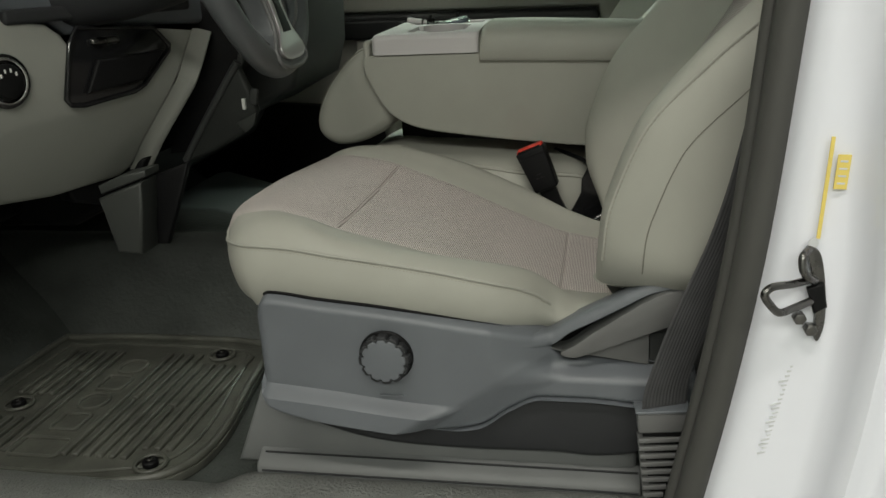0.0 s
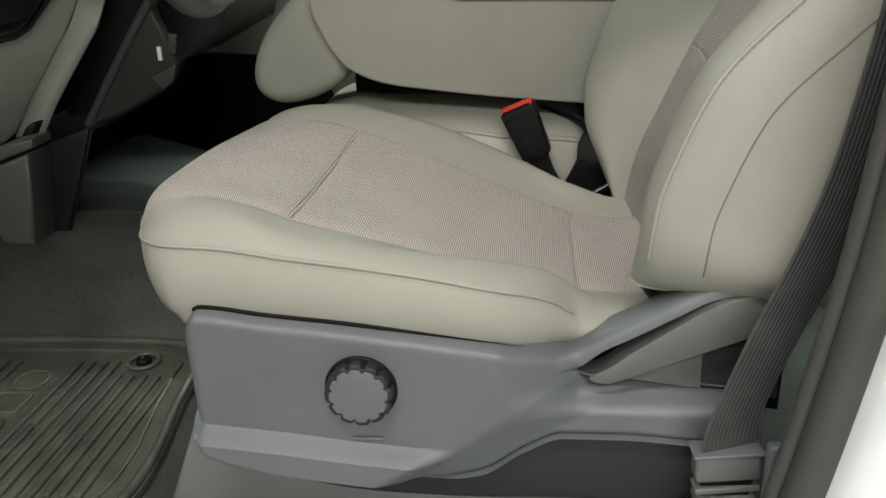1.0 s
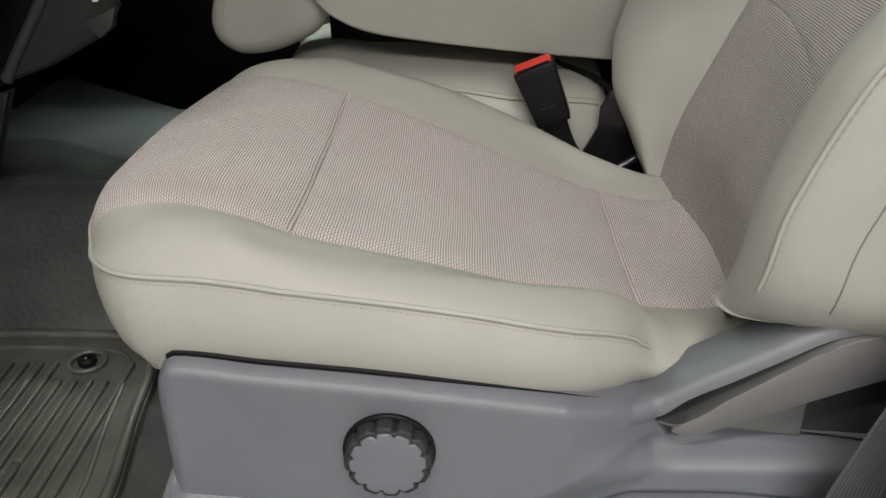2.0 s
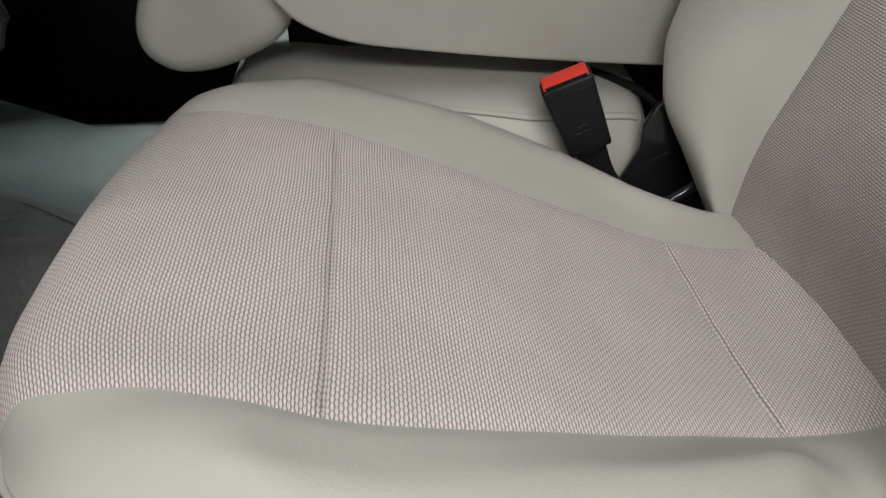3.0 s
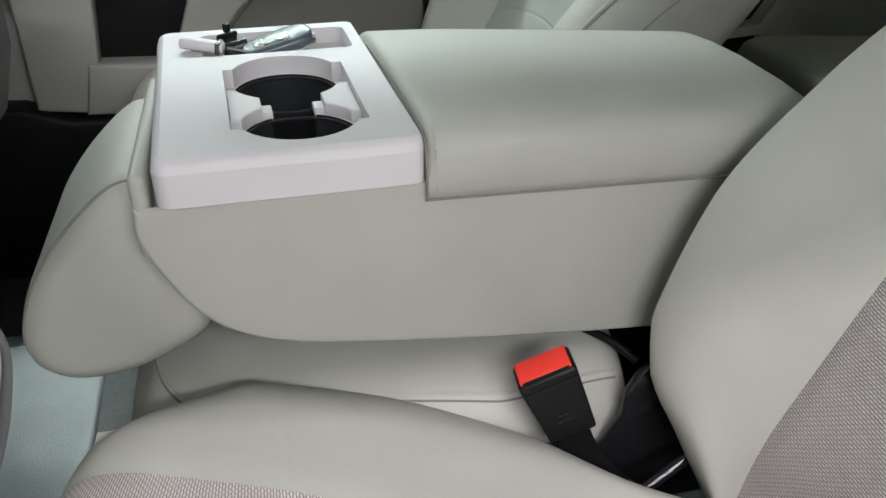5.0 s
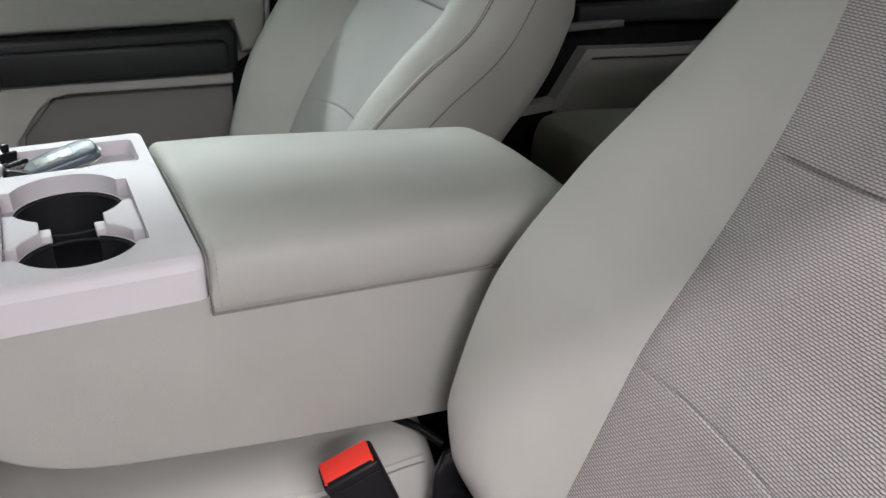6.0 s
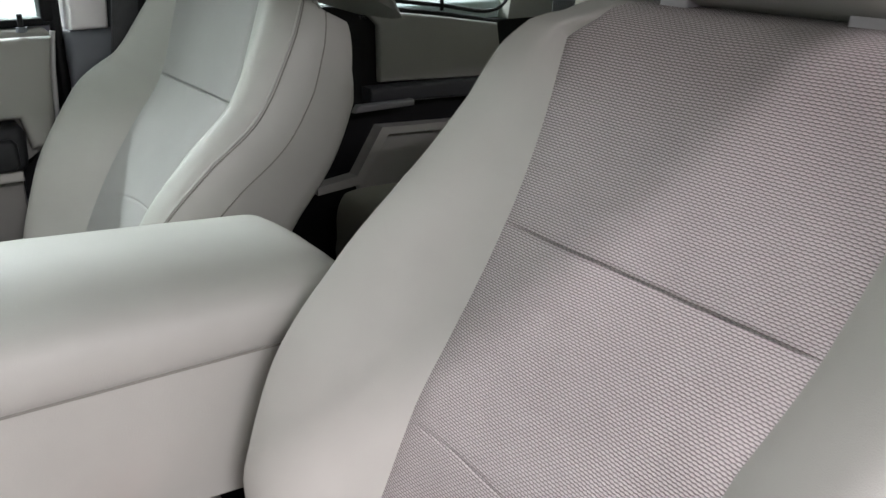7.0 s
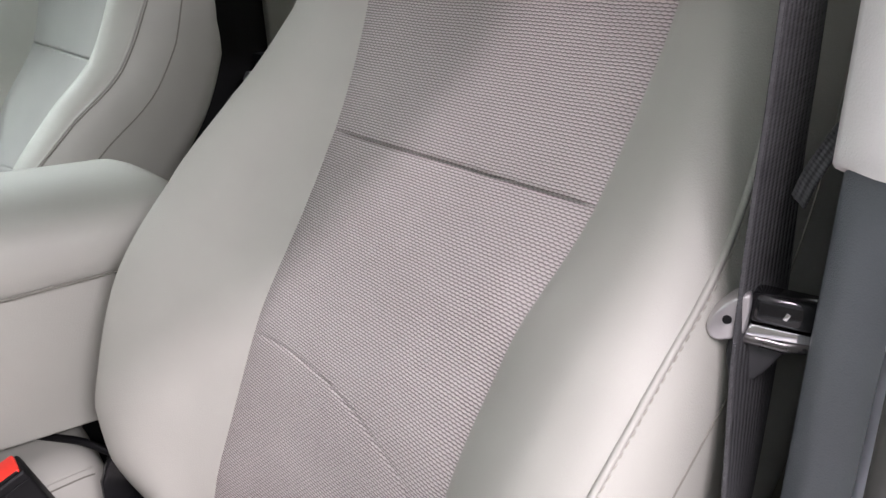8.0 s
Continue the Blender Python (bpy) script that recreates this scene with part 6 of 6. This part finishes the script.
    tagged(part("seal_far", tube([(0.088, 2.168, -0.05), (0.089, 2.168, 0.6), (0.098, 2.168, 1.1)], 0.009, 10), BLACK), "black door seal", "door seal", kind="structure")
    tagged(part("sill_strip_far", tube([(0.062, 2.138, 0.478), (0.070, 2.138, 0.587), (0.078, 2.138, 0.645)], 0.004, 8), TRAY), "pale edge of the door trim", "trim", kind="structure")
    sb = thing("far_seat_belt", "black seat belt along the far pillar", "seat belt")
    path = smooth_path([(0.225, 2.13, 1.05), (0.188, 2.12, 0.70), (0.160, 2.11, 0.50), (0.145, 2.10, 0.20)], 30)
    g, uv = ribbon(path, [(0.045, 0.012, 0)] * 30, 0.002)
    part("webbing", g, BELT, sb, uv=uv)
    part("belt_stop", block(0.155, 0.172, 2.10, 2.116, 0.50, 0.53, 0.004), BLACK, sb)

    r = tagged(thing("door_2", "", ""), "closed far rear door with grey trim and dark band", "door", kind="structure")
    part("door_skin", block(0.34, 1.30, 2.185, 2.25, -0.15, 0.64, 0.01), PAINT, r)
    part("door_panel", prism([(0.34, 0.0), (1.30, 0.0), (1.30, 0.60), (0.95, 0.604), (0.81, 0.628), (0.66, 0.648), (0.34, 0.66)], "y", 2.150, 2.187, 0.004), BLACK, r)
    part("upper_panel", prism([(0.655, 0.505), (0.93, 0.490), (0.955, 0.54), (0.945, 0.598), (0.79, 0.622), (0.655, 0.640), (0.632, 0.635), (0.655, 0.612)], "y", 2.132, 2.152, 0.006), DOORGREY, r)
    part("trim_band", prism([(0.62, 0.470), (1.10, 0.445), (1.10, 0.490), (0.62, 0.500)], "y", 2.110, 2.152, 0.008), SHIELD_DARK, r, "dark armrest band")
    part("pull_handle", prism([(0.575, 0.460), (0.71, 0.460), (0.71, 0.472), (0.585, 0.474)], "y", 2.095, 2.115, 0.004), LEVER, r, "grey pull handle")
    part("pocket_frame", prism([(1.10, 0.402), (0.835, 0.408), (0.648, 0.420), (0.588, 0.330), (0.50, 0.322), (0.50, 0.306), (0.596, 0.312), (0.662, 0.404), (0.835, 0.393), (1.10, 0.386)], "y", 2.118, 2.152), DOORGREY, r)
    part("pocket_panel", prism([(0.668, 0.400), (1.10, 0.382), (1.10, 0.10), (0.60, 0.10), (0.602, 0.306)], "y", 2.138, 2.153, 0.004), DOORGREY, r)
    part("frame_post", block(0.615, 0.652, 2.150, 2.19, 0.62, 1.15, 0.006), DOORGREY, r)
    part("rear_quarter", prism([(0.985, 0.60), (1.30, 0.60), (1.30, 1.15), (1.08, 1.15)], "y", 2.150, 2.19, 0.004), DOORGREY, r)
    part("window_gasket", tube(smooth_path([(0.660, 2.148, 0.660), (0.81, 2.148, 0.640), (0.93, 2.148, 0.622), (0.985, 2.148, 0.65), (1.03, 2.148, 0.75)], 20), 0.004, 8), BLACK, r)
    part("lock_pin", tube([(0.811, 2.147, 0.630), (0.811, 2.147, 0.662)], 0.004, 10), BLACK, r)
    glass_pane("window_2", block(0.36, 1.25, 2.17, 2.174, 0.60, 1.10, 0), "closed rear side window, bright outside")


far_doors()


def rear_seat():
    s = thing("rear_bench", "greige rear bench seat, coloured darker for shade", "bench seat")
    sec = rounded([(0.50, 0.20), (0.478, 0.27), (0.488, 0.328), (0.53, 0.346), (0.70, 0.335), (0.95, 0.31), (1.0, 0.20), (0.75, 0.17)], 48)
    part("bench_cushion", prism(sec, "y", 0.84, 2.02, 0.02, 4), BENCH_SHADE, s)
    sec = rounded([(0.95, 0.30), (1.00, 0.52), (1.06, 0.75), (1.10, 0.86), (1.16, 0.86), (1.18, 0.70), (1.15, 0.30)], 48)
    part("bench_backrest", prism(sec, "y", 0.84, 2.05, 0.02, 4), BENCH_SHADE, s)
    part("bench_base", block(0.54, 1.0, 0.90, 2.0, 0.0, 0.20, 0.01), BLACK, s)
    b = thing("rear_belt_latch", "small chrome belt tongue hanging by the rear seat", "buckle")
    part("latch_plate", block(-0.010, 0.010, -0.006, 0.006, -0.014, 0.014, 0.002), CHROME, b, at=pose(0.93, 1.93, 0.50))
    g, uv = ribbon(smooth_path([(1.00, 1.99, 0.95), (0.97, 1.96, 0.72), (0.93, 1.93, 0.50), (0.92, 1.92, 0.36)], 20), [(0.03, -0.03, 0)] * 20, 0.002)
    part("webbing", g, BELT, b, uv=uv)


rear_seat()


def cab_shell():
    tagged(part("roof", block(-0.50, 1.36, 0.70, 2.25, 1.198, 1.23, 0.015), PAINT), "white cab roof", "car body", kind="structure")
    tagged(part("ceiling", block(-0.48, 1.34, 0.77, 2.18, 1.165, 1.197, 0.006), HEADLINER), "pale grey cloth headliner", "ceiling", kind="structure")
    for y in (0.70, 2.19):
        tagged(part("roof_rail", block(-0.50, 1.36, y, y + 0.075, 1.150, 1.200, 0.012), PAINT), "white roof rail above the doors", "car body", kind="structure")
    tagged(part("rear_wall", block(1.34, 1.40, 0.70, 2.25, -0.15, 0.70, 0.01), HEADLINER), "cab rear wall", "wall", kind="structure")
    tagged(part("near_rear_door", block(0.34, 1.34, 0.66, 0.76, -0.15, 0.66, 0.01), DOORGREY), "closed near rear door", "door", kind="structure")
    for y in (0.72, 2.20):
        m = tube([(-1.22, y, 0.66), (-0.46, y, 1.13)], 0.035, 10)
        tagged(part("windscreen_post", m, PILLARTRIM), "windscreen post", "car body", kind="structure")
        tagged(part("rear_post", block(1.26, 1.36, y - 0.02, y + 0.05, 0.6, 1.13, 0.01), PILLARTRIM), "rear cab post", "car body", kind="structure")
    glass_pane("window_3", (([(-1.22, 0.74, 0.66), (-1.22, 2.19, 0.66), (-0.48, 2.19, 1.12), (-0.48, 0.74, 1.12)]), [(0, 1, 2, 3)]), "windscreen")
    glass_pane("window_4", block(1.355, 1.36, 0.74, 2.2, 0.70, 1.12, 0), "rear cab window")
    tagged(part("cowl", block(-2.2, -1.18, 0.66, 2.27, 0.20, 0.64, 0.06), PAINT), "white engine bonnet", "car body", kind="structure")
    tagged(part("kick_panel", block(-1.34, -1.0, 0.70, 0.76, -0.1, 0.70, 0.01), SHIELD_DARK), "dark kick panel", "trim", kind="structure")
    tagged(part("under_dash", block(-1.30, -0.95, 0.78, 2.15, 0.26, 0.36, 0.02), BLACK), "black underside of the dashboard", "dashboard", kind="structure")
    # the open driver's door, swung forward
    d = tagged(thing("door_3", "", ""), "driver's door standing wide open", "door", kind="structure")
    m = pose(-0.97, 0.70, 0, 0, 0, -66)
    part("door_skin", block(-0.02, 1.05, -0.06, 0.0, -0.15, 0.64, 0.012), PAINT, d, at=m @ pose(0, 0, 0))
    part("door_panel", block(0.0, 1.03, 0.002, 0.05, -0.05, 0.63, 0.012), DOORGREY, d, at=m)
    part("window_frame", tube([(0.0, -0.03, 0.64), (0.55, -0.03, 1.08), (1.02, -0.03, 1.10), (1.03, -0.03, 0.64)], 0.02, 8), BLACK, d, at=m)
    # the hall round the truck
    tagged(part("hall_floor", block(-7, 7, -5, 8, -0.85, -0.75, 0), CONCRETE, flat=True), "smooth grey concrete hall floor", "floor", kind="structure")
    for n, b in (("wall_north", (-7, 7, 8, 8.1)), ("wall_south", (-7, 7, -5.1, -5)), ("wall_east", (7, 7.1, -5, 8)), ("wall_west", (-7.1, -7, -5, 8))):
        tagged(part(n, block(*b, -0.8, ROOM_TOP, 0), WALLPAINT, flat=True), "white painted hall wall", "wall", kind="structure")
    tagged(part("hall_ceiling", block(-7, 7, -5, 8, ROOM_TOP, ROOM_TOP + 0.1, 0), WALLPAINT, flat=True), "white hall ceiling", "ceiling", kind="structure")


cab_shell()
